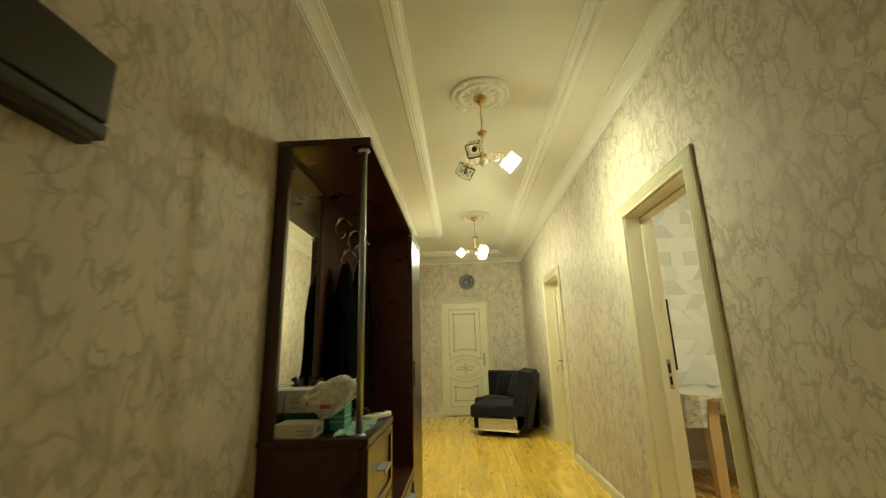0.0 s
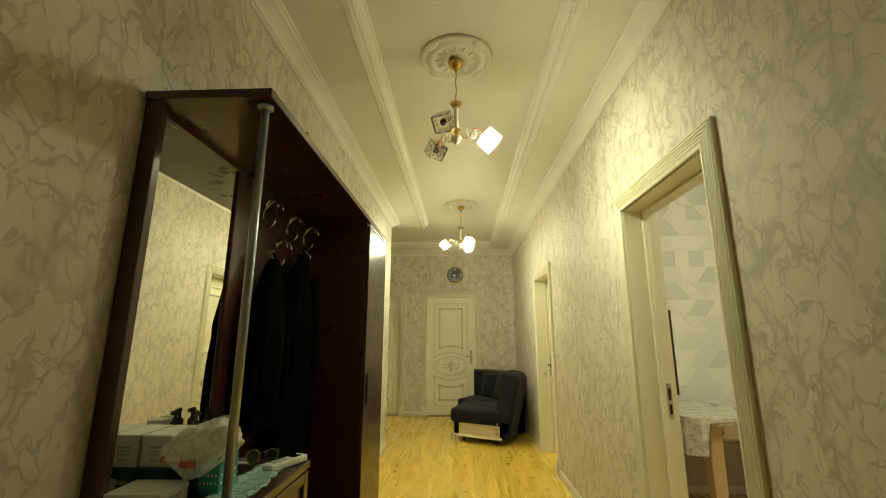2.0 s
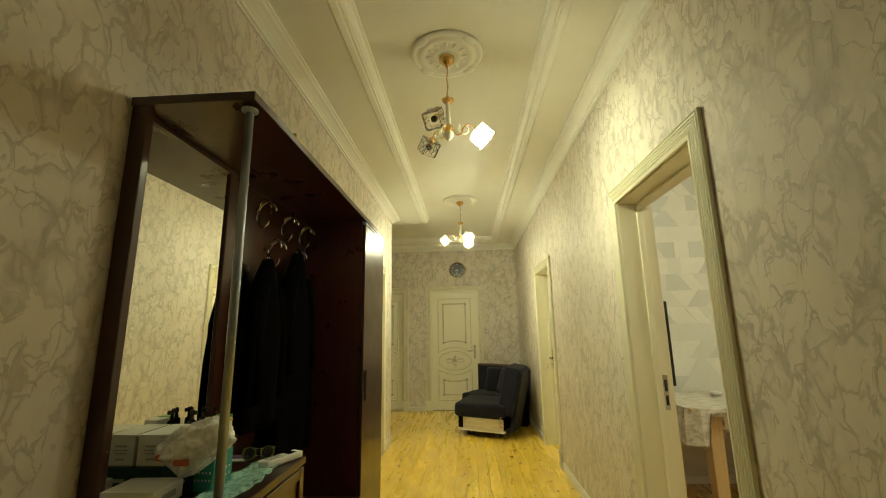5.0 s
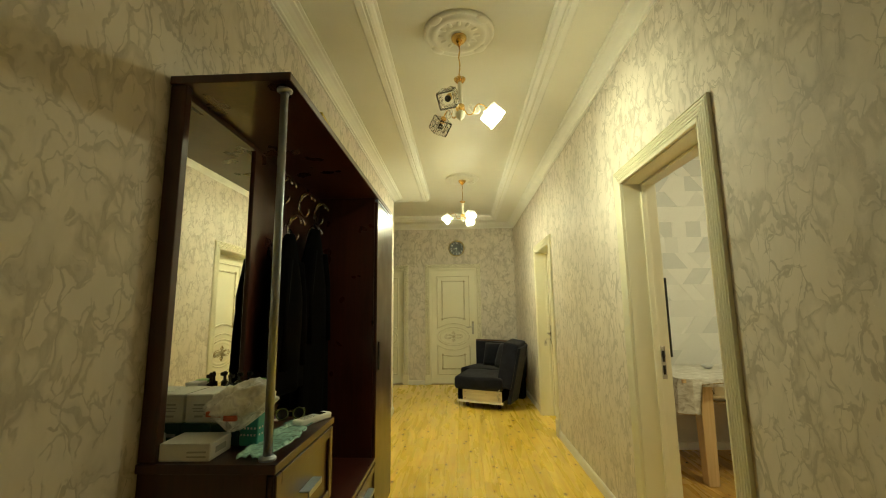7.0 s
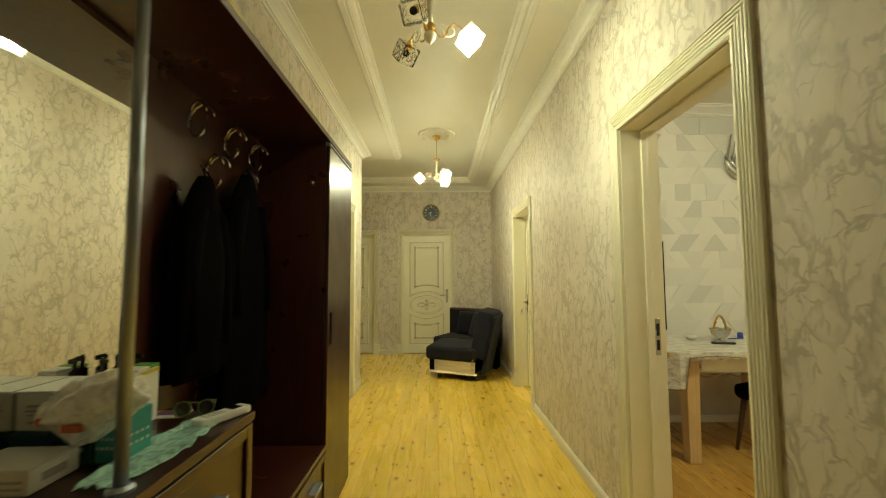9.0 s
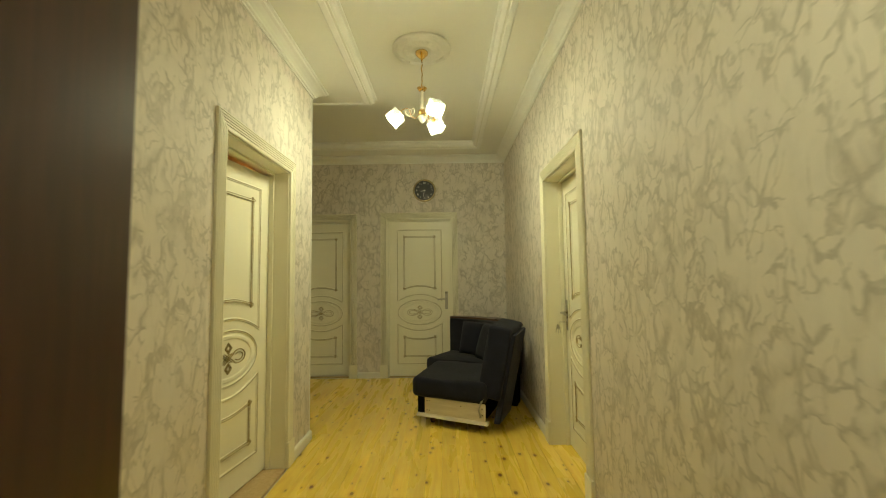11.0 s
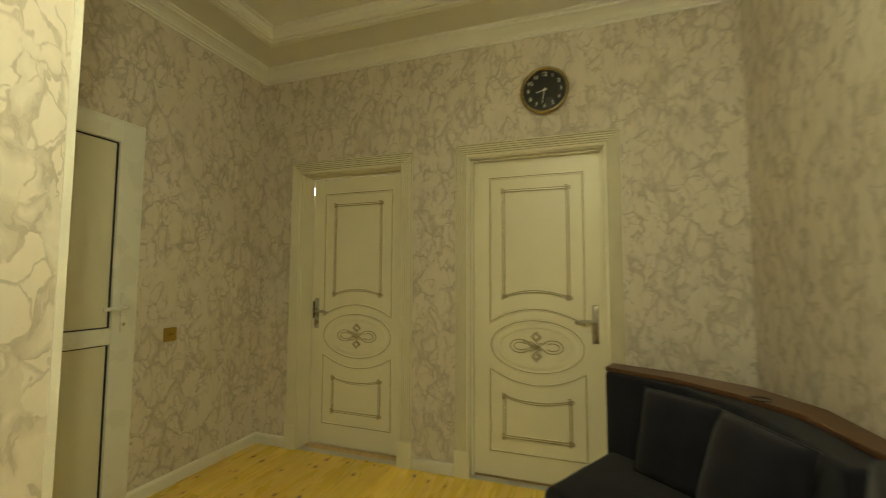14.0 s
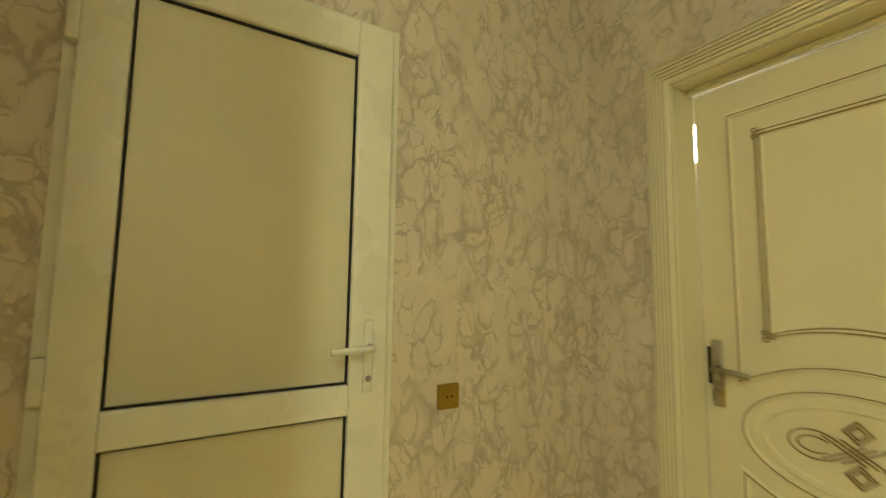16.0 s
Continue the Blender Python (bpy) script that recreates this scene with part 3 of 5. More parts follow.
def door(name, label, m, width, top, recess, leaf=True, hinge="left", swing=0.0, short=0.004, grip=0.055, depth=WALL_T):
    """A door seen from -y in its own frame: x from the casing's outer left edge, y into the wall."""
    d = thing(name, label, "door", m, kind="structure")
    x0, x1, z1 = CAS, width - CAS, top - CAS
    for x_in, s in ((x0, -1), (x1, 1)):
        cs = part("casing", casing_side(x_in, s, 0.17, z1), CREAM, d, "fluted cream casing")
        part("groove_line", groove_lines(x_in, s, 0.17, z1), GROOVE, cs, "dull gold patina and painted-in shade in the flutes")
        bx = x_in + s * (CAS / 2 + 0.001)
        part("plinth_block", soften(boxed(bx - 0.052, bx + 0.052, -0.026, -0.001, 0.001, 0.17), 0.003, 1), CREAM, d)
    cs = part("casing", casing_head(x0, x1, z1), CREAM, d, "fluted cream casing")
    part("groove_line", groove_lines(x0, 1, 0, z1, x1), GROOVE, cs, "dull gold patina and painted-in shade in the flutes")
    t = 0.006
    part("lining", boxed(x0, x0 + t, 0.001, depth + 0.004, 0.001, z1 - t), CREAM, d)
    part("lining", boxed(x1 - t, x1, 0.001, depth + 0.004, 0.001, z1 - t), CREAM, d)
    part("lining", boxed(x0, x1, 0.001, depth + 0.004, z1 - t, z1), CREAM, d)
    # stop beads in front of the leaf
    sx0, sx1, sz = x0 + t, x1 - t, z1 - t
    lb = 0.0 if name == "door_2" else 0.014
    for a, b, c, e in ((sx0, sx0 + lb, 0.001, sz), (sx1 - 0.014, sx1, 0.001, sz), (sx0 + lb, sx1 - 0.014, sz - 0.014, sz)):
        if b - a < 0.001:
            continue
        part("stop_bead", soften(boxed(a, b, recess - 0.034, recess - 0.003, c, e), 0.004, 2), CREAM, d)
    if not leaf:
        return d
    w, h = sx1 - sx0 - 0.008, sz - 0.014
    px = sx0 + 0.004 if hinge == "left" else sx1 - 0.004
    lm = pose(px, recess, 0.008, 0, 0, swing)
    off = 0.0 if hinge == "left" else -w
    bm = soften(boxed(off, off + w, 0.0, 0.04, 0.0, h - short), 0.003, 1)
    lf = part("leaf", bm, CREAM, d, "cream painted panelled door leaf with gilded lines", at=lm)
    k = (h - short) / 2.0
    outer, inner, (c, e) = leaf_beads(w)

    def put(pts):
        return [(off + x, z * k) for x, z in pts]
    for pts, cl in outer:
        bm = bmesh.new()
        strip(bm, put(pts), 0.022, 0.007, 0.0, cl)
        part("raised_moulding", bm, CREAM, lf)
        bm = bmesh.new()
        strip(bm, put(pts), 0.005, 0.0035, -0.0055, cl)
        part("gilded_line", bm, PATINA, lf, "brownish gold painted line")
    for pts, cl in inner:
        bm = bmesh.new()
        strip(bm, put(pts), 0.024, 0.009, 0.0, cl)
        part("raised_moulding", bm, CREAM, lf)
        bm = bmesh.new()
        for grow in (-0.006, 0.006):
            cx = sum(p[0] for p in pts) / len(pts)
            cz = sum(p[1] for p in pts) / len(pts)
            strip(bm, put([(x + grow * (1 if x > cx else -1), z + grow * (1 if z > cz else -1)) for x, z in pts]), 0.0055, 0.0035, -0.0075, cl)
        for x, z in pts[:4]:
            for q in range(3):
                dx = 0.012 * math.cos(q * 2.1)
                dz = 0.012 * math.sin(q * 2.1)
                strip(bm, put(ellipse(x + dx, z + dz, 0.008, 0.008, 10)), 0.005, 0.004, -0.008, True)
        part("gilded_line", bm, PATINA, lf, "brownish gold painted line")
    bm = bmesh.new()
    strip(bm, put(ellipse(w / 2, 0.81, 0.235, 0.125)), 0.03, 0.006, 0.0, True)
    part("raised_moulding", bm, CREAM, lf)
    bm = bmesh.new()
    for pts, cl in knot(w / 2, 0.81, 0.165):
        strip(bm, put(pts), 0.0052, 0.005, -0.001, cl)
    part("knot_ornament", bm, PATINA, lf, "looped gilded knot ornament")
    hx = off + (w - grip if hinge == "left" else grip)
    lever_handle(lf, hx, 0.985, 0.0, -1 if hinge == "left" else 1)
    ex = off + (w + 0.001 if hinge == "left" else -0.001)
    if name in ("door_2", "door_3"):
        part("latch_plate", boxed(off + 0.011, off + 0.023, -0.003, 0.0005, 0.93, 1.06), BLACK, lf, "dark latch plate by the leaf's edge")
    part("lock_case", boxed(ex - 0.002, ex + 0.002, 0.009, 0.031, 0.86, 1.08), BLACK, lf, "dark lock case in the leaf's edge")
    return d


door("door_1", "closed cream panelled door with gilded lines", pose(FAR_X[0], FAR, 0), FAR_X[1] - FAR_X[0], TOP, 0.07, hinge="left", depth=NORTH_T)
door("door_2", "cream panelled door standing slightly ajar", pose(LEFT_X[0], FAR, 0), LEFT_X[1] - LEFT_X[0], 2.12, 0.12, hinge="right", swing=-1.1, short=0.010, grip=0.046, depth=NORTH_T)
rd = door("door_3", "closed cream panelled door with keys in the lock", pose(RW, RD_Y[1], 0, 0, 0, -90), RD_Y[1] - RD_Y[0], 2.11, 0.135, hinge="right", grip=0.036)
door("door_4", "cream panelled door pushed slightly open", pose(LW, LD_Y[0], 0, 0, 0, 90), LD_Y[1] - LD_Y[0], 2.118, 0.135, hinge="right", swing=-7.0, short=0.02)
kd = door("door_5", "open doorway with a fluted cream casing", pose(RW, KIT_Y[1], 0, 0, 0, -90), KIT_Y[1] - KIT_Y[0], TOP, 0.135, leaf=False)
strike = part("strike_plate", soften(boxed(CAS + 0.006, CAS + 0.009, 0.140, 0.166, 0.90, 1.08), 0.001, 1), NICKEL, kd, "nickel strike plate let into the jamb")
part("latch_hole", boxed(CAS + 0.0092, CAS + 0.0102, 0.146, 0.160, 0.925, 0.975), BLACK, strike)
part("latch_hole", boxed(CAS + 0.0092, CAS + 0.0102, 0.146, 0.160, 0.995, 1.055), BLACK, strike)


def key_bunch():
    m = pose(0.985, 5.80, 0.925)
    k = thing("key_bunch", "small bunch of worn steel keys hanging from the lock", "keys", m)
    bm = bmesh.new()
    tube(bm, [(0.03, 0, 0.0), (-0.015, 0, 0.0)], 0.003, 6)
    tube(bm, [(-0.02 + 0.012 * math.cos(i * 0.524), 0.002, -0.012 + 0.012 * math.sin(i * 0.524)) for i in range(12)], 0.0012, 6, True)
    part("key_ring", bm, NICKEL, k, smooth=True)
    for i, a in enumerate((-0.35, 0.05, 0.4)):
        bm = soften(boxed(-0.002, 0.002, -0.012, 0.012, -0.03, 0.0), 0.0008, 1)
        box(bm, -0.0015, 0.0015, -0.004, 0.004, -0.065, -0.029)
        ob = part("key", bm, NICKEL, k)
        ob.matrix_basis = pose(-0.02 - 0.003 * i, 0, -0.022, math.degrees(a), 10 * i - 10, 0)


key_bunch()


def pvc_door():
    """White plastic door with an upper and a lower milky panel; local frame as for the other doors."""
    w, top = PVC_Y[1] - PVC_Y[0], 2.11
    d = thing("door_6", "closed white plastic door with two milky panels", "door", pose(HALL, PVC_Y[0], 0, 0, 0, 90), kind="structure")
    f = 0.03
    bm = bmesh.new()
    for a, b, c, e in ((-0.01, f, 0.001, top), (w - f, w + 0.01, 0.001, top), (f, w - f, top - f, top)):
        box(bm, a, b, -0.012, 0.09, c, e)
    part("frame", bm, PVC, d, "white plastic outer frame")
    x0, x1, z0, z1 = f - 0.012, w - f + 0.014, 0.015, top - f + 0.016
    s, sr, st = 0.097, 0.116, 0.116
    mid0, mid1 = 0.898, 0.984
    sash = part("sash", soften(boxed(x0, x0 + s, -0.036, 0.03, z0, z1), 0.006, 2), PVC, d, "white plastic sash", False)
    part("sash_rail", soften(boxed(x1 - sr, x1, -0.036, 0.03, z0, z1), 0.006, 2), PVC, sash)
    for a, b in ((z1 - st, z1), (mid0, mid1), (z0, z0 + s)):
        part("sash_rail", soften(boxed(x0 + s - 0.002, x1 - sr + 0.002, -0.0358, 0.03, a, b), 0.006, 2), PVC, sash)
    for a, b in ((mid1, z1 - st), (z0 + s, mid0)):
        p = part("panel", boxed(x0 + s - 0.004, x1 - sr + 0.004, -0.012, 0.012, a - 0.004, b + 0.004), PVC_PANEL, d, "milky cream plastic panel")
        bm = bmesh.new()
        g = 0.006
        for q in ((x0 + s, x0 + s + g, a, b), (x1 - sr - g, x1 - sr, a, b), (x0 + s + g, x1 - sr - g, b - g, b), (x0 + s + g, x1 - sr - g, a, a + g)):
            box(bm, q[0], q[1], -0.02, -0.0125, q[2], q[3])
        part("seal", bm, RUBBER, p, "black rubber seal")
    hx = x1 - 0.062
    h = part("handle", soften(boxed(hx - 0.015, hx + 0.015, -0.047, -0.0365, 0.96, 1.17), 0.005, 2), PVC, d, "white lever handle on a long plate", True)
    bm = tube(bmesh.new(), [(hx, -0.046, 1.09), (hx, -0.075, 1.09), (hx - 0.02, -0.085, 1.09), (hx - 0.12, -0.083, 1.085)], 0.01, 10)
    part("lever", bm, PVC, h, smooth=True)
    bm = tube(bmesh.new(), [(hx, -0.046, 1.0), (hx, -0.051, 1.0)], 0.009, 12)
    part("lock_cylinder", bm, NICKEL, h, smooth=True)
    for z in (0.30, 1.06, 1.86):
        part("hinge", soften(boxed(x0 - 0.022, x0 + 0.004, -0.046, -0.012, z - 0.05, z + 0.05), 0.006, 2), PVC, d, "white hinge cover")


pvc_door()


# rooms that lie behind the ajar doors, and the kitchen
def room(name, x0, x1, y0, y1, z1, material, skip=()):
    t = 0.1
    sides = {"w": (x0 - t, x0, y0, y1, 0, z1), "e": (x1, x1 + t, y0, y1, 0, z1), "s": (x0 - t, x1 + t, y0 - t, y0, 0, z1), "n": (x0 - t, x1 + t, y1, y1 + t, 0, z1)}
    for k, v in sides.items():
        if k not in skip:
            tagged(part("wall_" + name, boxed(*v), material), "plain pale wall of the next room", "wall", kind="structure")
    tagged(part("ceiling_" + name, boxed(x0 - t, x1 + t, y0 - t, y1 + t, z1, z1 + t), CEILING), "plain white ceiling of the next room", "ceiling", kind="structure")


BEYOND = plain("pale_room_paint", (0.62, 0.58, 0.50), 0.6)
room("back_room", -3.3, -0.95, FAR + NORTH_T, 9.6, 2.7, BEYOND, ("s",))
tagged(part("floor_back_room", boxed(-3.3, -0.95, FAR + NORTH_T, 9.6, -0.05, 0.0), BEYOND), "pale floor of the next room", "floor", kind="structure")
room("side_room", -2.3, LW - WALL_T, 4.2, CORNER - WALL_T, 2.7, BEYOND, ("e", "n"))
tagged(part("floor_side_room", boxed(-2.3, LW - WALL_T, 4.2, CORNER - WALL_T, -0.05, 0.0), BEYOND), "pale floor of the next room", "floor", kind="structure")
K0, K1 = RW + WALL_T, 3.6
KS, KN = 1.2, 4.60
room("kitchen", K0, K1, KS, KN, 2.86, BEYOND, ("w",))


def ceiling_bulb(name, x, y, z, r, power):
    c = thing(name, "round white glass ceiling lamp, lit", "ceiling lamp", pose(x, y, z))
    part("base", lathe(bmesh.new(), [(r * 0.6, -0.02), (r * 0.6, 0.0)], 20), IVORY, c, smooth=False)
    part("shade", lathe(bmesh.new(), [(r * 0.15, -r * 0.75), (r * 0.6, -r * 0.66), (r * 0.9, -r * 0.4), (r, -r * 0.1), (r * 0.9, -0.021)], 20), glow(name + "_glass", (1.0, 0.95, 0.60), power), c, "glowing white glass shade", True)


ceiling_bulb("ceiling_lamp", 2.2, 2.6, 2.86, 0.16, 72.0)
pend = thing("pendant_lamp", "glowing white glass globe lamp on a cord", "pendant lamp", pose(-2.38, 8.9, 2.7))
part("cord", tube(bmesh.new(), [(0, 0, 0), (0, 0, -0.25), (0, 0, -0.5)], 0.004, 6), BLACK, pend)
part("globe", lathe(bmesh.new(), [(0.03, -0.49), (0.08, -0.52), (0.115, -0.58), (0.115, -0.62), (0.08, -0.68), (0.02, -0.71)], 20), glow("globe_glass", (1.0, 0.93, 0.65), 16.0), pend, "glowing white globe", True)


# ---- corridor: hall stand with wardrobe ----
WX0, WX1 = LW + 0.003, -0.607     # back and front
WY0, WY1, WTOP = 1.655, 3.55, 2.04


def drawer(parent, y0, y1, z0, z1, hz=None):
    """A framed drawer front that faces +x, with a flat metal grip."""
    f = 0.035
    x = WX1
    dr = part("drawer", soften(boxed(x - 0.016, x, y0, y1, z0, z1), 0.002, 1), WENGE_GLOSS, parent, "framed glossy dark drawer front")
    for a, b, c, e in ((y0, y0 + f, z0, z1), (y1 - f, y1, z0, z1), (y0 + f, y1 - f, z1 - f, z1), (y0 + f, y1 - f, z0, z0 + f)):
        part("drawer_frame", soften(boxed(x + 0.0005, x + 0.010, a, b, c, e), 0.002, 1), WENGE_GLOSS, dr)
    m = (y0 + y1) / 2
    z = hz or (z0 + z1) / 2
    bm = bmesh.new()
    box(bm, x + 0.001, x + 0.034, m - 0.06, m + 0.06, z, z + 0.005)
    box(bm, x + 0.030, x + 0.035, m - 0.06, m + 0.06, z - 0.014, z + 0.005)
    part("handle", soften(bm, 0.001, 1), CHROME, dr, "flat polished metal grip")


def hall_stand():
    h = thing("hall_stand", "dark wenge hall stand with mirror, coat niche and wardrobe", "hall stand", pose(0, 0, 0))
    t = 0.018
    part("top_board", soften(boxed(WX0, WX1 + 0.004, WY0 - 0.012, WY1, WTOP - 0.028, WTOP), 0.002, 1), WENGE, h)
    # back: stile, panel behind the coats
    part("back_stile", soften(boxed(WX0, WX0 + 0.052, WY0 - 0.005, WY0 + 0.024, 0.8885, WTOP - 0.0285), 0.003, 2), WENGE, h)
    part("back_panel", boxed(WX0, WX0 + 0.012, WY0 + 0.025, 3.003, 0.457, WTOP - 0.03), WENGE, h)
    part("back_stile", soften(boxed(WX0 + 0.012, WX0 + 0.028, 2.14, 2.205, 0.895, WTOP - 0.03), 0.003, 1), WENGE, h)
    part("back_rail", boxed(WX0 + 0.012, WX0 + 0.028, WY0 + 0.045, 2.14, 1.99, WTOP - 0.03), WENGE, h)
    part("mirror", boxed(WX0 + 0.0122, WX0 + 0.018, WY0 + 0.025, 2.14, 0.89, 1.99), MIRROR, h, "tall frameless wall mirror")
    # dresser
    part("side_panel", boxed(WX0, WX1 - 0.017, WY0, WY0 + t, 0.001, 0.862), WENGE, h)
    part("side_panel", boxed(WX0, WX1 - 0.017, 2.140, 2.140 + t, 0.001, 0.862), WENGE, h)
    part("dresser_top", soften(boxed(WX0, WX1 + 0.012, WY0 - 0.012, 2.165, 0.863, 0.888), 0.003, 2), WENGE, h)
    for z0, z1 in ((0.60, 0.855), (0.335, 0.593), (0.07, 0.328)):
        drawer(h, WY0 + 0.003, 2.155, z0, z1, z1 - 0.12)
    part("toe_board", boxed(WX1 - 0.05, WX1 - 0.032, WY0 + t, 3.003, 0.001, 0.066), WENGE, h)
    # bench with two drawers
    part("bench_top", soften(boxed(WX0 + 0.013, WX1 + 0.006, 2.16, 3.002, 0.432, 0.455), 0.002, 1), WENGE, h)
    drawer(h, 2.162, 2.58, 0.07, 0.427, 0.345)
    drawer(h, 2.584, 3.0, 0.07, 0.427, 0.345)
    # wardrobe
    part("side_panel", boxed(WX0, WX1 - 0.017, 3.004, 3.022, 0.001, WTOP - 0.03), WENGE, h)
    part("side_panel", boxed(WX0, WX1 - 0.017, WY1 - t, WY1, 0.001, WTOP - 0.03), WENGE, h)
    dr = part("wardrobe_door", soften(boxed(WX1 - 0.016, WX1 + 0.004, 3.008, WY1 - 0.002, 0.05, 1.985), 0.003, 2), WENGE_GLOSS, h, "tall glossy dark wardrobe door")
    part("handle", soften(boxed(WX1 + 0.0045, WX1 + 0.012, 3.048, 3.068, 0.94, 1.11), 0.003, 2), BLACK, dr, "slim recessed dark grip")
    part("top_rail", soften(boxed(WX1 - 0.014, WX1 + 0.008, 3.003, WY1, 1.988, 2.001), 0.002, 1), CHROME, h, "bright metal sliding rail")
    part("skirting_board", boxed(WX1 - 0.05, WX1 - 0.032, 3.023, WY1 - t, 0.001, 0.048), WENGE, h)
    # round post
    px, py = WX1 - 0.030, WY0 + 0.028
    po = part("post", tube(bmesh.new(), [(px, py, 0.9), (px, py, 1.99)], 0.0122, 16), CHROME, h, "round chrome post", True)
    for z0, z1 in ((0.8885, 0.901), (1.989, 2.0015)):
        part("flange", lathe(bmesh.new(), [(0.024, z0 if z0 < 1 else z1), (0.024, (z0 + z1) / 2), (0.017, z1 if z0 < 1 else z0)], 20, (px, py, 0)), CHROME, po, smooth=False)
    return h


hall_stand()


def coat_hook(y, z):
    k = thing("coat_hook", "double chrome coat hook on the dark back panel", "coat hook", pose(WX0 + 0.0125, y, z), group="hooks of the hall stand")
    part("plate", soften(boxed(0, 0.005, -0.009, 0.009, -0.03, 0.03), 0.002, 2), BRIGHT, k, smooth=True)
    for s in (-1, 1):
        part("upper_arm", tube(bmesh.new(), [(0.005, s * 0.004, 0.022), (0.018, s * 0.010, 0.052), (0.040, s * 0.018, 0.070), (0.064, s * 0.024, 0.064), (0.078, s * 0.027, 0.040), (0.079, s * 0.027, 0.026)], 0.0055, 8), BRIGHT, k, "curled upper prong", True)
    part("lower_arm", tube(bmesh.new(), [(0.006, 0, 0.0), (0.010, 0, -0.035), (0.022, 0, -0.058), (0.042, 0, -0.060), (0.056, 0, -0.044), (0.058, 0, -0.026)], 0.0055, 8), BRIGHT, k, "upturned lower prong", True)


for y, z in ((2.40, 1.885), (2.665, 1.882), (2.90, 1.885), (2.53, 1.72), (2.80, 1.72)):
    coat_hook(y, z)


def coat(y, z_top, length, wide, name_label):
    """A coat hung by its loop: narrow at the collar, spreading in folds."""
    bm = bmesh.new()
    rows, n = 16, 36
    rings = []
    for i in range(rows + 1):
        f = i / rows
        w = wide * (0.17 + 0.83 * min(1, f * 3.0) ** 0.7) * (1 + 0.1 * f)
        dep = 0.024 + 0.03 * min(1, f * 2.5)
        z = z_top - length * f
        ring = []
        for k in range(n):
            a = 2 * math.pi * k / n
            fold = 1 + 0.13 * math.sin(a * 6 + f * 2) * f + 0.06 * noise.noise(Vector((math.cos(a) * 3, f * 4, y * 5 + math.sin(a))))
            ring.append(bm.verts.new((WX0 + 0.085 + dep * math.cos(a) * fold, y + w / 2 * math.sin(a) * fold, z)))
        rings.append(ring)
    for a, b in zip(rings, rings[1:]):
        for k in range(n):
            j = (k + 1) % n
            bm.faces.new((a[k], a[j], b[j], b[k]))
    bm.faces.new(rings[0])
    bm.faces.new(rings[-1][::-1])
    c = thing("coat", name_label, "coat", pose(0, 0, 0), group="coats in the niche")
    part("body", bm, CLOTH_BLACK, c, smooth=True)
    part("hanging_loop", tube(bmesh.new(), [(WX0 + 0.10, y - 0.02, z_top - 0.005), (WX0 + 0.08, y - 0.008, z_top + 0.03), (WX0 + 0.08, y + 0.008, z_top + 0.03), (WX0 + 0.10, y + 0.02, z_top - 0.005)], 0.003, 6), CLOTH_BLACK, c)
    for s in (-1, 1):
        part("sleeve", tube(bmesh.new(), [(WX0 + 0.10, y + s * wide * 0.2, z_top - 0.13), (WX0 + 0.105, y + s * wide * 0.33, z_top - 0.3), (WX0 + 0.11, y + s * wide * 0.36, z_top - 0.62)], 0.034, 12), CLOTH_BLACK, c, smooth=True)


coat(2.395, 1.665, 0.72, 0.31, "black wool coat hung from a hook")
coat(2.73, 1.755, 1.02, 0.40, "long black coat hung from a hook")


# things on the dresser
DT = 0.888


def carton(label, x, y, z, sx, sy, sz, rz, material, bars=(), lid=True):
    """A cardboard box with lid flap and printed bars on its front."""
    c = thing("cardboard_box", label, "box", pose(x, y, z, 0, 0, rz))
    part("body", soften(boxed(-sx / 2, sx / 2, -sy / 2, sy / 2, 0.0005, sz), 0.0025, 1), material, c)
    if lid:
        part("lid_flap", soften(boxed(-sx / 2 + 0.002, sx / 2 - 0.002, -sy / 2 - 0.002, sy / 2 - 0.004, sz + 0.0003, sz + 0.0022), 0.0006, 1), material, c)
    for u0, u1, v0, v1 in bars:
        part("print", boxed(-sx / 2 + u0 * sx, -sx / 2 + u1 * sx, -sy / 2 - 0.0012, -sy / 2 - 0.0002, v0 * sz, v1 * sz), INK, c, "grey printed bars")
    return c


BARS = ((0.3, 0.7, 0.62, 0.68), (0.25, 0.75, 0.5, 0.54), (0.3, 0.7, 0.4, 0.44), (0.35, 0.65, 0.2, 0.27))
low = carton("flat white cardboard box lying on the dresser", -0.868, 1.722, DT, 0.145, 0.115, 0.047, 2, CARD_WHITE, ((0.55, 0.92, 0.5, 0.6), (0.55, 0.92, 0.25, 0.33)))
part("print", boxed(0.0727, 0.0737, -0.03, 0.025, 0.016, 0.032), INK, low)
bm = prism(bmesh.new(), [(-0.108, -0.05), (-0.0735, -0.057), (-0.0735, 0.05), (-0.10, 0.03)], 0.001, 0.012, (0.004, 0))
part("side_flap", bm, CARD_WHITE, low, "open cardboard flap")
for i in range(2):
    tb = carton("teal cardboard box standing under a white one", -0.925 + i * 0.093, 1.885, DT, 0.09, 0.17, 0.066, -1, CARD_TEAL, ((0.2, 0.8, 0.4, 0.55),), False)
    for k in range(5):
        part("print", boxed(0.0452, 0.0462, -0.075 + k * 0.033, -0.057 + k * 0.033, 0.042, 0.048), CARD_WHITE, tb, "small white printed marks")
        part("print", boxed(0.0452, 0.0462, -0.075 + k * 0.033, -0.057 + k * 0.033, 0.022, 0.028), CARD_WHITE, tb, "small white printed marks")
    carton("white cardboard box stacked on a teal one", -0.925 + i * 0.092, 1.885, DT + 0.0665, 0.088, 0.15, 0.085, 1 - 2 * i, CARD_WHITE, BARS)


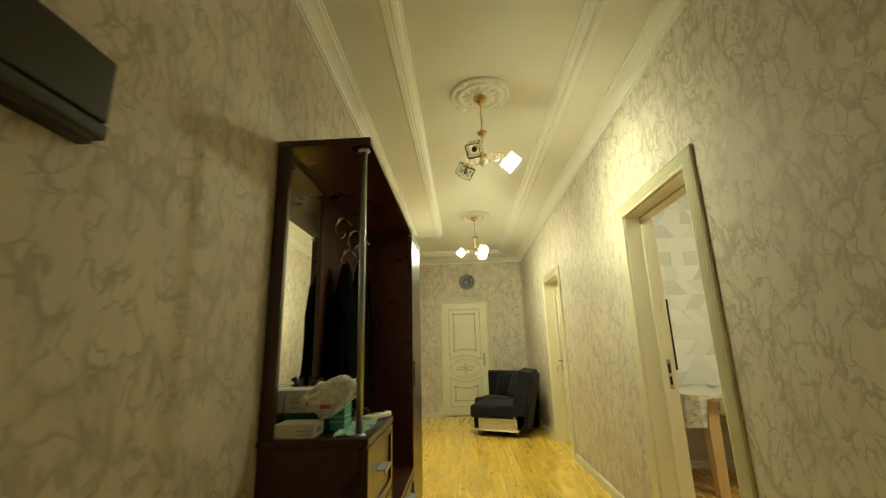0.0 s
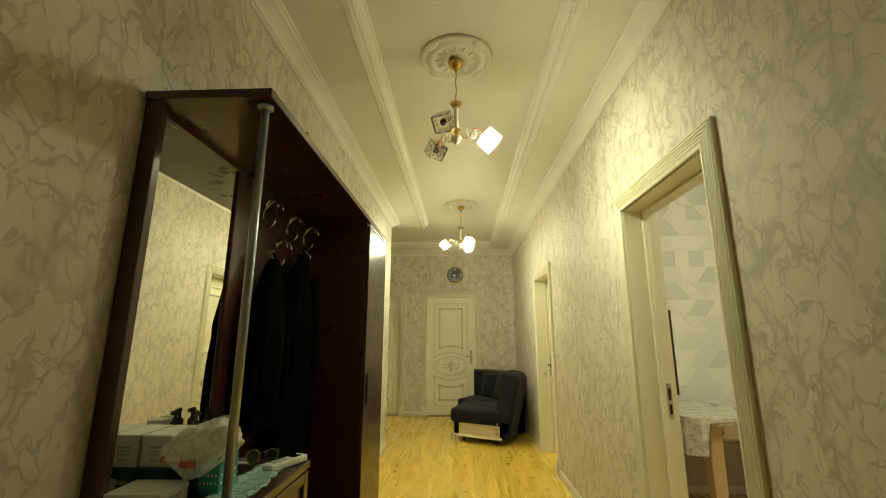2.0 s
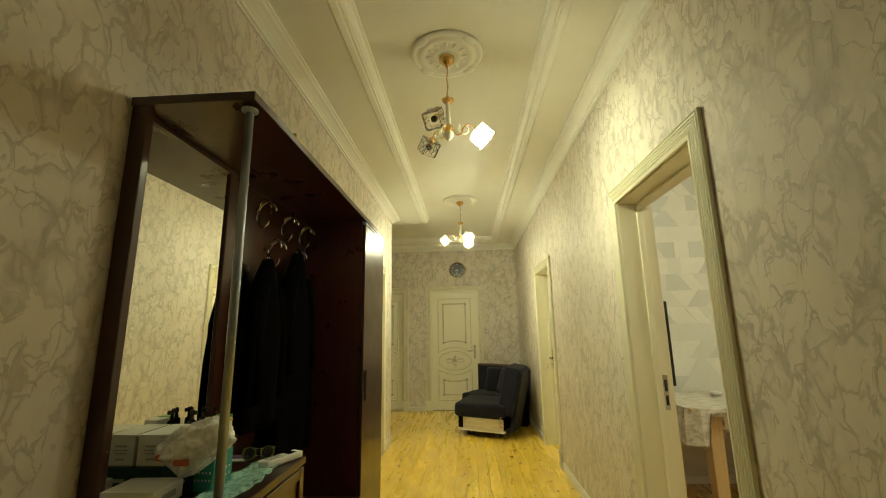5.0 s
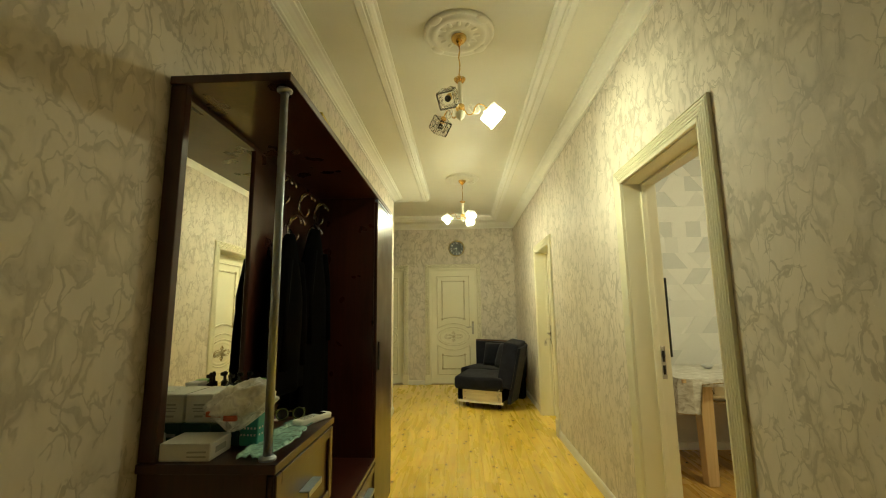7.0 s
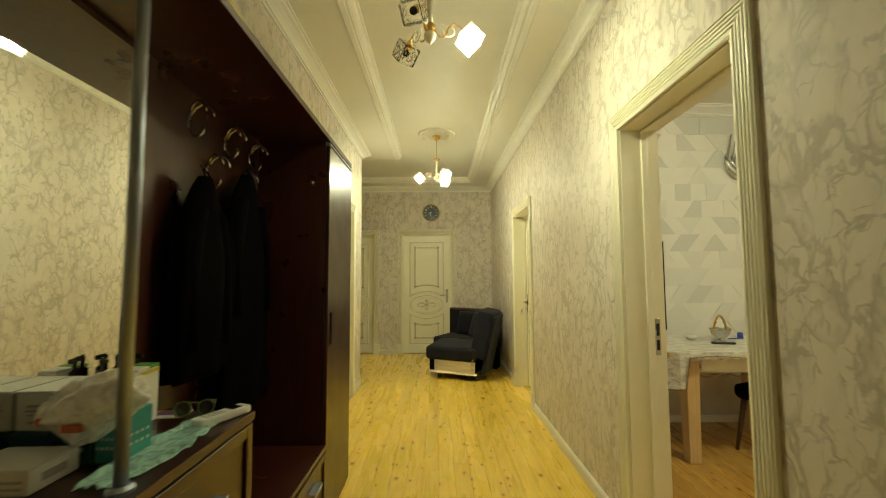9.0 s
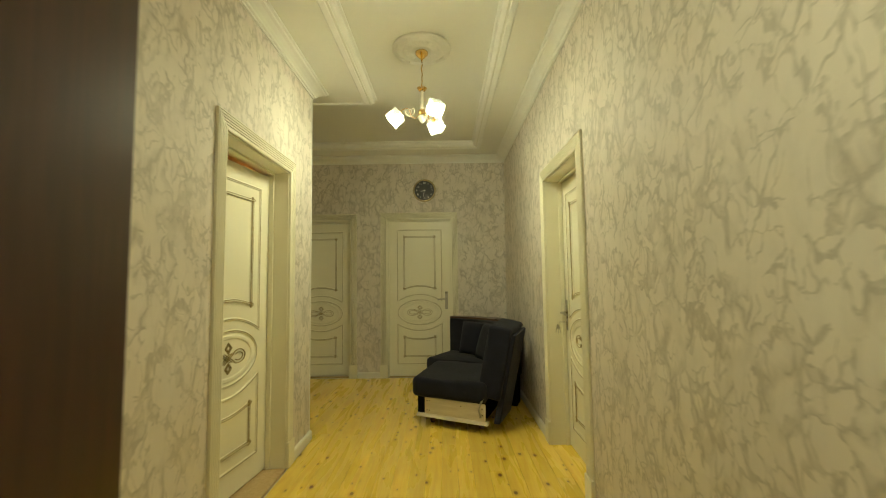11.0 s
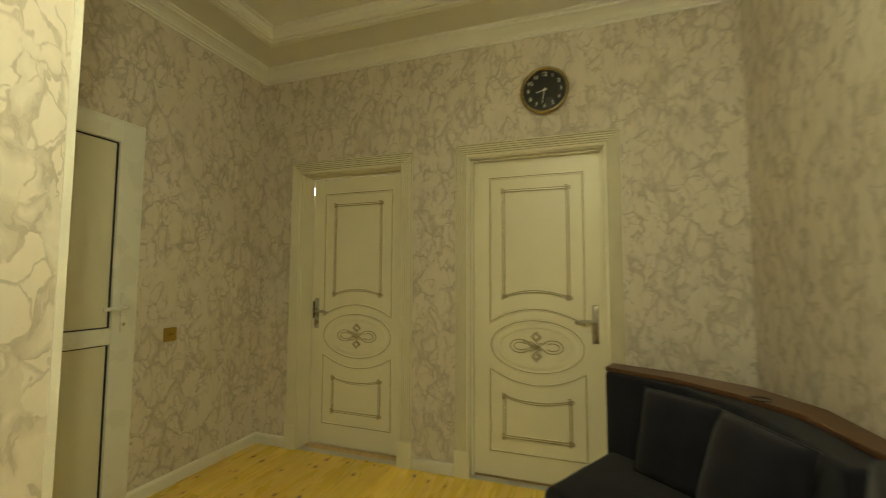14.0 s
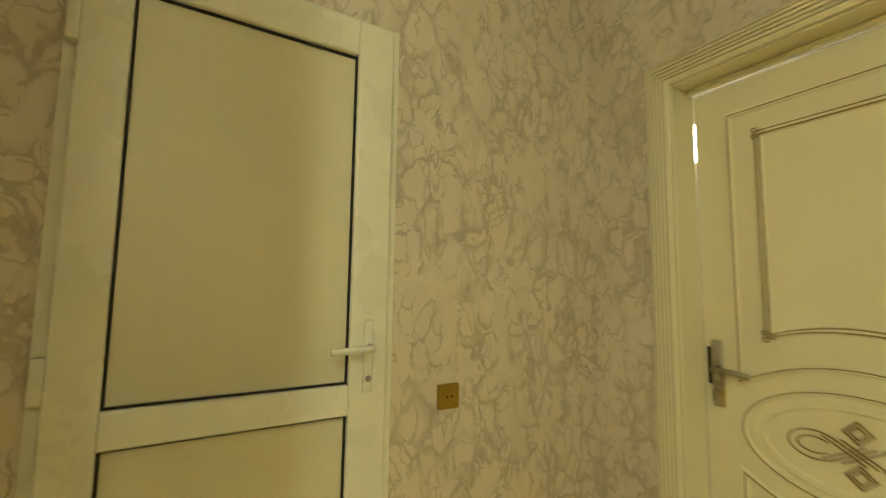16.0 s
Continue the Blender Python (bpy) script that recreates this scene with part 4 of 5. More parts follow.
def film_bag(name, label, centre, size, material, seed, cat="plastic bag", bits=()):
    """A crumpled thin bag."""
    b = thing(name, label, cat, pose(*centre))
    bm = bmesh.new()
    bmesh.ops.create_icosphere(bm, subdivisions=5, radius=1.0)
    for v in bm.verts:
        n = v.co.normalized()
        ridge = abs(noise.noise(n * 1.9 + Vector((seed, 0, 0)))) * 0.42 + abs(noise.noise(n * 4.2 + Vector((0, seed, 0)))) * 0.13 + abs(noise.noise(n * 9.0 + Vector((seed, seed, 0)))) * 0.02
        k = 1.06 - ridge + 0.14 * noise.noise(n * 1.3 + Vector((0, 0, seed)))
        p = Vector((n.x * size[0] * k, n.y * size[1] * k, n.z * size[2] * k))
        p.z = max(p.z, -size[2] * 0.8) + size[2] * 0.8
        foot = min(1.0, 0.22 + 0.78 * (p.z / (size[2] * 1.0)) ** 0.8)
        p.x = p.x * foot + 0.03 * (foot - 1.0)
        p.y *= 0.4 + 0.6 * foot
        p.z *= 1.0 + 1.6 * p.x
        v.co = p + Vector((0, 0, 0.001))
    part("film", bm, material, b, "crinkled translucent film", True)
    for (dx, dy, dz, sx, sy, sz, mt) in bits:
        q = boxed(dx - sx, dx + sx, dy - sy, dy + sy, dz - sz, dz + sz)
        part("packet", soften(q, min(sx, sy, sz) * 0.4, 2), mt, b, "coloured packet inside the bag")
    return b


film_bag("plastic_bag", "crumpled clear plastic bag with red printing", (-0.775, 1.785, DT + 0.0485), (0.118, 0.060, 0.082), BAG, 3.7,
         bits=((-0.06, -0.040, 0.060, 0.024, 0.006, 0.008, RED_PRINT), (-0.005, -0.048, 0.050, 0.020, 0.006, 0.008, RED_PRINT), (0.03, 0.0, 0.072, 0.045, 0.02, 0.018, CARD_WHITE)))
tb = carton("light teal cardboard box under the plastic bag", -0.752, 1.845, DT, 0.060, 0.09, 0.104, -3, CARD_AQUA, (), False)
for k in range(5):
    for z in (0.03, 0.05):
        part("print", boxed(-0.026 + k * 0.011, -0.021 + k * 0.011, -0.0462, -0.0452, z, z + 0.006), CARD_WHITE, tb, "small white printed marks")
        part("print", boxed(0.0302, 0.0312, -0.038 + k * 0.016, -0.032 + k * 0.016, z, z + 0.006), CARD_WHITE, tb, "small white printed marks")


def flat_film():
    """The thin teal bag that lies flat along the dresser's edge."""
    b = thing("plastic_bag", "flat crumpled teal plastic bag on the dresser", "plastic bag", pose(-0.695, 1.885, DT))
    bm = bmesh.new()
    nx, ny = 14, 34
    g = []
    for i in range(nx + 1):
        row = []
        for j in range(ny + 1):
            u, v = i / nx, j / ny
            edge = 0.018 * noise.noise(Vector((v * 7, u * 2, 1.0)))
            x = (u - 0.5) * 0.10 * (0.75 + 0.5 * math.sin(v * 3.0)) + edge + 0.005
            y = (v - 0.5) * 0.40
            z = 0.003 + 0.018 * abs(noise.noise(Vector((u * 3, v * 6, 4.0)))) + 0.005 * abs(noise.noise(Vector((u * 8, v * 16, 8.0))))
            row.append(bm.verts.new((x, y, z)))
        g.append(row)
    for i in range(nx):
        for j in range(ny):
            bm.faces.new((g[i][j], g[i + 1][j], g[i + 1][j + 1], g[i][j + 1]))
    r = bmesh.ops.extrude_face_region(bm, geom=list(bm.faces))
    for v in r["geom"]:
        if isinstance(v, bmesh.types.BMVert):
            v.co.z -= 0.0015
    part("film", bm, BAG_TEAL, b, "thin teal film", True)


flat_film()


def bottle(x, y, z, h, cap, r=0.016):
    b = thing("bottle", "small black bottle with a black cap", "bottle", pose(x, y, z), group="bottles by the mirror")
    part("body", lathe(bmesh.new(), [(r * 0.95, 0.0005), (r, 0.004), (r, h * 0.62), (r * 0.5, h * 0.7)], 14), BLACK, b, smooth=True)
    part("cap", lathe(bmesh.new(), [(cap, h * 0.7), (cap, h * 0.82), (cap * 0.4, h * 0.85), (cap * 0.35, h), (cap * 0.3, h + 0.004)], 14), BLACK, b)
    part("nozzle", soften(boxed(-0.006, 0.016, -0.005, 0.005, h * 0.93, h), 0.002, 1), BLACK, b)


for i, (dx, dy, h, cap) in enumerate(((0.0, 0.0, 0.26, 0.013), (0.045, 0.012, 0.262, 0.014), (0.09, -0.008, 0.255, 0.012), (0.135, 0.01, 0.25, 0.007))):
    bottle(-0.935 + dy, 2.0 + dx * 0.85, DT, h * 0.72, cap)
gc = thing("carton", "tall white carton with a green and yellow top edge", "carton", pose(-0.868, 2.045, DT, 0, 0, 4))
part("body", soften(boxed(-0.026, 0.026, -0.048, 0.048, 0.0005, 0.15), 0.002, 1), CARD_WHITE, gc)
part("top_fold", soften(boxed(-0.0262, 0.0262, -0.048, 0.0055, 0.1502, 0.158), 0.002, 1), CARD_WHITE, gc)
part("top_band", soften(boxed(-0.0265, 0.0265, 0.006, 0.0485, 0.1502, 0.160), 0.002, 1), GREEN, gc, "green printed top band")
part("stripe", boxed(0.0263, 0.0273, -0.047, 0.047, 0.138, 0.148), plain("yellow_print", (0.62, 0.50, 0.04), 0.5), gc, "yellow printed stripe")

hs = thing("cordless_handset", "white cordless handset lying on the dresser's end", "handset", pose(-0.652, 2.08, DT, 0, 0, -24))
part("body", soften(boxed(-0.024, 0.024, -0.08, 0.08, 0.0005, 0.024), 0.007, 3), CARD_WHITE, hs, smooth=True)
part("screen", soften(boxed(-0.016, 0.016, 0.02, 0.055, 0.0242, 0.0252), 0.0004, 1), BLACK, hs, "dark screen")
for i in range(4):
    for j in range(3):
        part("button", soften(boxed(-0.016 + j * 0.0125, -0.008 + j * 0.0125, -0.06 + i * 0.016, -0.051 + i * 0.016, 0.0242, 0.0258), 0.0008, 1), INK, hs)

sg = thing("sunglasses", "dark sunglasses folded on the dresser", "sunglasses", pose(-0.752, 2.115, DT, 0, 0, 20))
for s in (-1, 1):
    lens = part("lens", lathe(bmesh.new(), [(0.019, -0.001), (0.021, 0.0), (0.019, 0.001)], 20), BLACK, sg, "dark lens", True, at=pose(s * 0.030, 0, 0.022, 62, 0, 0))
    part("rim", tube(bmesh.new(), [(0.021 * math.cos(k * 0.42), 0.021 * math.sin(k * 0.42), 0) for k in range(15)], 0.003, 6, True), OLIVE, lens, "olive plastic rim", True)
    part("temple", tube(bmesh.new(), [(s * 0.052, 0.0, 0.030), (s * 0.05, 0.04, 0.030), (s * 0.03, 0.085, 0.018), (-s * 0.02, 0.095 + 0.006 * s, 0.008)], 0.0035, 6), OLIVE, sg, "olive plastic temple", True)
part("bridge", tube(bmesh.new(), [(-0.008, 0, 0.032), (0, 0.002, 0.035), (0.008, 0, 0.032)], 0.0025, 6), BLACK, sg)

pc = thing("leaflet", "purple and white leaflet on the dresser", "leaflet", pose(-0.83, 2.125, DT, 0, 0, 5))
part("sheet", boxed(-0.05, 0.05, -0.035, 0.035, 0.0005, 0.003), CARD_WHITE, pc)
part("band", boxed(-0.045, 0.045, -0.01, 0.03, 0.0032, 0.004), PURPLE, pc, "purple printed band")

# folded yellow carton lying on top of the stand
yc = thing("folded_carton", "yellow folded carton lying on the hall stand", "carton", pose(-0.665, 2.03, WTOP + 0.0005, 0, 0, 4))
part("body", soften(boxed(-0.04, 0.055, -0.09, 0.12, 0.0, 0.018), 0.003, 1), plain("yellow_card", (0.55, 0.40, 0.05), 0.5), yc)

# black consumer unit on the wall
BY0, BY1, BZ0, BZ1 = 0.58, 0.818, 1.588, 1.765
cu = thing("wall_unit", "glossy black plastic unit mounted on the wallpaper", "wall unit", pose(LW, 0, 0))
part("housing", soften(boxed(0.001, 0.035, BY0, BY1, BZ0, BZ1), 0.004, 2), BLACK, cu)
part("cover", soften(boxed(0.0355, 0.062, BY0 + 0.002, BY1 - 0.004, BZ0 + 0.038, BZ1 - 0.002), 0.006, 2), BLACK, cu, "glossy curved cover")
part("lower_lip", soften(boxed(0.0355, 0.066, BY0 + 0.002, BY1 - 0.004, BZ0 + 0.002, BZ0 + 0.034), 0.006, 2), BLACK, cu)


# ---- chandeliers ----
def rosette(x, y):
    r = thing("ceiling_rosette", "round white plaster ceiling rosette with leaf relief", "ceiling rosette", pose(x, y, TRAY), group="ceiling rosettes")
    prof = [(0.02, -0.012), (0.06, -0.014), (0.075, -0.022), (0.09, -0.012), (0.12, -0.010), (0.135, -0.02), (0.15, -0.024), (0.165, -0.02), (0.175, -0.01), (0.19, -0.016), (0.205, -0.016), (0.213, -0.006), (0.213, -0.0004)]
    part("disc", lathe(bmesh.new(), prof, 48), PLASTER, r, smooth=True)
    for i in range(12):
        a = i * math.pi / 6
        bm = bmesh.new()
        bmesh.ops.create_uvsphere(bm, u_segments=8, v_segments=6, radius=1)
        for v in bm.verts:
            v.co = Vector((0.105 + v.co.x * 0.034, v.co.y * 0.014, -0.009 + v.co.z * 0.007))
        part("leaf_relief", bm, PLASTER, r, smooth=True, at=pose(0, 0, 0, 0, 0, math.degrees(a)))
    for i in range(4):
        a = i * 90 + 45
        bm = bmesh.new()
        bmesh.ops.create_uvsphere(bm, u_segments=10, v_segments=6, radius=1)
        for v in bm.verts:
            v.co = Vector((0.19 + v.co.x * 0.03, v.co.y * 0.05, -0.012 + v.co.z * 0.014))
        part("shell_relief", bm, PLASTER, r, smooth=True, at=pose(0, 0, 0, 0, 0, a))


def cube_shade(size, lit):
    """A hollow cube of moulded glass, open below, with a ring relief on each side."""
    bm = bmesh.new()
    s = size / 2
    outer = soften(boxed(-s, s, -s, s, 0.0, size), 0.006, 2)
    if not lit:
        top = [f for f in outer.faces if f.normal.z > 0.9 and f.calc_center_median().z > size - 0.001]
        bmesh.ops.delete(outer, geom=top, context="FACES")
        bmesh.ops.solidify(outer, geom=list(outer.faces), thickness=0.009)
    bm.free()
    return outer


def shade_rings(shade, size, material):
    """Five moulded rings on each side of a glass cube."""
    bm = tube(bmesh.new(), [(0.014 * math.cos(0.628 * k), 0, 0.014 * math.sin(0.628 * k)) for k in range(10)], 0.0036, 5, True)
    first = part("moulded_ring", bm, material, shade, smooth=True)
    for side in range(4):
        a = side * math.pi / 2
        for dz, du in ((0.27, -0.22), (0.27, 0.22), (0.5, 0.0), (0.73, -0.22), (0.73, 0.22)):
            u, d = du * size, size / 2 + 0.001
            ring = first if side == 0 and dz == 0.27 and du < 0 else new("moulded_ring", first.data)
            ring.parent = shade
            ring.matrix_basis = pose(u * math.cos(a) + d * math.sin(a), u * math.sin(a) - d * math.cos(a), dz * size, 0, 0, math.degrees(a))


def flowing(pts, n=5):
    """A smooth curve through the given points."""
    p = [Vector(q) for q in pts]
    out = []
    for i in range(len(p) - 1):
        a, b, c, d = p[max(i - 1, 0)], p[i], p[i + 1], p[min(i + 2, len(p) - 1)]
        for k in range(n):
            t = k / n
            out.append(0.5 * (2 * b + (c - a) * t + (2 * a - 5 * b + 4 * c - d) * t * t + (3 * b - a - 3 * c + d) * t ** 3))
    return out + [p[-1]]


def chandelier(x, y, turn, lit_flags, drop):
    """Three-armed pendant with moulded glass cubes."""
    c = thing("chandelier", "three-armed brass and ivory chandelier with cube glass shades", "chandelier", pose(x, y, TRAY - 0.022, 0, 0, turn), group="hall chandeliers")
    part("canopy", lathe(bmesh.new(), [(0.006, -0.062), (0.012, -0.05), (0.022, -0.045), (0.045, -0.02), (0.047, -0.004), (0.03, 0.0)], 24), BRASS, c, smooth=True)
    part("chain", tube(bmesh.new(), [(0.003 * math.sin(i * 1.1), 0.003 * math.cos(i * 1.7), -0.06 - i * (drop - 0.06) / 12) for i in range(13)], 0.0045, 8), BRASS, c, smooth=True)
    z = -drop
    bm = bmesh.new()
    for i in range(12):
        a = i * math.pi / 6
        tube(bm, [(0.008 * math.cos(a), 0.008 * math.sin(a), z - 0.012), (0.022 * math.cos(a), 0.022 * math.sin(a), z - 0.008), (0.032 * math.cos(a), 0.032 * math.sin(a), z + 0.008)], 0.006, 6)
    part("crown", bm, BRASS, c, "scalloped brass cup", True)
    part("stem", lathe(bmesh.new(), [(0.010, z - 0.015), (0.013, z - 0.03), (0.013, z - 0.12), (0.018, z - 0.15), (0.012, z - 0.16)], 16), IVORY, c, smooth=True)
    part("hub", lathe(bmesh.new(), [(0.018, z - 0.155), (0.027, z - 0.165), (0.027, z - 0.185), (0.018, z - 0.195)], 20), BRASS, c, smooth=True)
    part("finial", lathe(bmesh.new(), [(0.016, z - 0.195), (0.028, z - 0.205), (0.03, z - 0.222), (0.02, z - 0.24), (0.006, z - 0.25), (0.004, z - 0.258)], 20), IVORY, c, smooth=True)
    for i, lit in enumerate(lit_flags):
        a = pose(0, 0, 0, 0, 0, i * 120)
        pts = [(0.02, 0, z - 0.18), (0.045, 0, z - 0.215), (0.075, 0, z - 0.205), (0.09, 0, z - 0.165), (0.115, 0, z - 0.145), (0.148, 0, z - 0.158), (0.16, 0, z - 0.182)]
        arm = part("arm", tube(bmesh.new(), flowing(pts), 0.0042, 8), BRASS, c, "curved brass arm", True, at=a)
        curl = [(0.094 + (0.040 - 0.0011 * k) * math.cos(k * 0.3 + 2.4), 0.008, z - 0.174 + (0.040 - 0.0011 * k) * math.sin(k * 0.3 + 2.4)) for k in range(30)]
        part("scroll", tube(bmesh.new(), curl, 0.0042, 7), IVORY, arm, "pale spiral scroll", True)
        tip = pose(0.16, 0, z - 0.182, 0, 132, 0)
        part("socket", lathe(bmesh.new(), [(0.014, -0.012), (0.018, 0.0), (0.018, 0.02), (0.012, 0.03)], 14), BRASS, arm, smooth=True, at=tip)
        shade = part("shade", cube_shade(0.094, False), (LIT if all(lit_flags) else LIT_BRIGHT) if lit else CRYSTAL, c, "glowing moulded glass cube shade" if lit else "unlit moulded glass cube shade", False, at=a @ tip)
        shade_rings(shade, 0.094, shade.data.materials[0])
        if lit:
            aim = tip @ pose(0, 0, 0.052, 0, 46 if all(lit_flags) else 66, 0)
            part("bulb_base", lathe(bmesh.new(), [(0.010, -0.036), (0.016, -0.028), (0.0255, -0.012), (0.027, -0.008)], 16), IVORY, arm, "white bulb base", True, at=aim)
            part("bulb", lathe(bmesh.new(), [(0.0265, -0.0075), (0.028, -0.003), (0.028, 0.004), (0.025, 0.016), (0.016, 0.027), (0.005, 0.0315)], 18), BULB if all(lit_flags) else BULB_BRIGHT, arm, "glowing bulb inside the glass cube", True, at=aim)
        else:
            bm = bmesh.new()
            bmesh.ops.create_uvsphere(bm, u_segments=14, v_segments=10, radius=0.018)
            part("bulb", bm, BLACK, arm, "dark unlit bulb", True, at=tip @ pose(0, 0, 0.05))
    return c


rosette(-0.07, 2.75)
rosette(-0.045, 5.54)
chandelier(-0.07, 2.75, 10.0, (True, False, False), 0.28)
chandelier(-0.045, 5.54, 60.0, (True, True, True), 0.28)


# ---- hall: clock, socket, corner sofa ----
def wall_clock():
    c = thing("wall_clock", "round black wall clock in a gilt rim", "clock", pose(-0.153, FAR - 0.002, 2.42, 90, 0, 0))
    part("rim", lathe(bmesh.new(), [(0.132, 0.0), (0.148, 0.012), (0.150, 0.026), (0.142, 0.036), (0.130, 0.034), (0.128, 0.022)], 48), plain("pale_gilt", (0.40, 0.33, 0.17), 0.22, 1.0), c, "gilt rim", True)
    d = part("dial", lathe(bmesh.new(), [(0.129, 0.018), (0.129, 0.024)], 48), DIAL, c, "black dial")
    for i in range(12):
        a = math.radians(i * 30)
        cu = bpy.data.curves.new("numeral", "FONT")
        cu.body = str(i or 12)
        cu.size, cu.align_x, cu.align_y, cu.extrude = 0.036, "CENTER", "CENTER", 0.0006
        tmp = bpy.data.objects.new("numeral", cu)
        me = bpy.data.meshes.new_from_object(tmp)
        bpy.data.objects.remove(tmp)
        me.materials.clear()
        me.materials.append(DIAL_WHITE)
        ob = new("numeral", me)
        ob.parent = d
        ob.matrix_basis = pose(0.100 * math.sin(a), 0.100 * math.cos(a), 0.0252)

    def pointer(name, ang, length, w):
        bm = prism(bmesh.new(), [(-w, -0.015), (w, -0.015), (w * 0.5, length), (-w * 0.5, length)], 0.027, 0.0285)
        part(name, bm, DIAL_WHITE, c, "white pointer", at=pose(0, 0, 0, 0, 0, -ang))
    pointer("hour_pointer", 257.0, 0.055, 0.004)
    pointer("minute_pointer", 190.0, 0.085, 0.003)
    part("boss", lathe(bmesh.new(), [(0.007, 0.027), (0.007, 0.031)], 12), DIAL_WHITE, c)


wall_clock()

sk = thing("power_socket", "square gold plastic power socket on the wallpaper", "socket", pose(HALL, 7.268, 0.905, 0, 0, 90))
part("plate", soften(boxed(-0.041, 0.041, -0.011, -0.0005, -0.041, 0.041), 0.004, 2), GOLD_PLASTIC, sk, "gold plastic frame plate")
part("insert", lathe(bmesh.new(), [(0.024, 0.0), (0.022, 0.003), (0.004, 0.003)], 24), GOLD_PLASTIC, sk, at=pose(0, -0.011, 0, 90, 0, 0))
for s in (-1, 1):
    part("pin_hole", lathe(bmesh.new(), [(0.0035, 0.0), (0.0035, 0.0008)], 10), BLACK, sk, at=pose(s * 0.0095, -0.0142, 0, 90, 0, 0))


def cushion(outline, z0, z1, r, lean=(0, 0), puff=0.012, seed=0.0):
    """An upholstered block with rounded edges and a slightly uneven skin."""
    bm = prism(bmesh.new(), outline, z0, z1, lean)
    soften(bm, r, 4)
    bmesh.ops.subdivide_edges(bm, edges=[e for e in bm.edges if e.calc_length() > 0.1], cuts=5, use_grid_fill=True)
    for v in bm.verts:
        v.co += Vector((0.4, 0.4, 1)) * puff * noise.noise(v.co * 5 + Vector((seed, 0, 0)))
    return bm


def block(lo, hi, r):
    """A padded slab between four lower and four upper corners, with rounded edges."""
    bm = bmesh.new()
    a = [bm.verts.new(p) for p in lo]
    b = [bm.verts.new(p) for p in hi]
    bm.faces.new(a[::-1])
    bm.faces.new(b)
    for i in range(4):
        k = (i + 1) % 4
        bm.faces.new((a[i], a[k], b[k], b[i]))
    soften(bm, r, 4)
    bmesh.ops.subdivide_edges(bm, edges=[e for e in bm.edges if e.calc_length() > 0.1], cuts=5, use_grid_fill=True)
    for v in bm.verts:
        v.co += Vector((0.5, 0.5, 0.6)) * 0.008 * noise.noise(v.co * 6)
    return bm


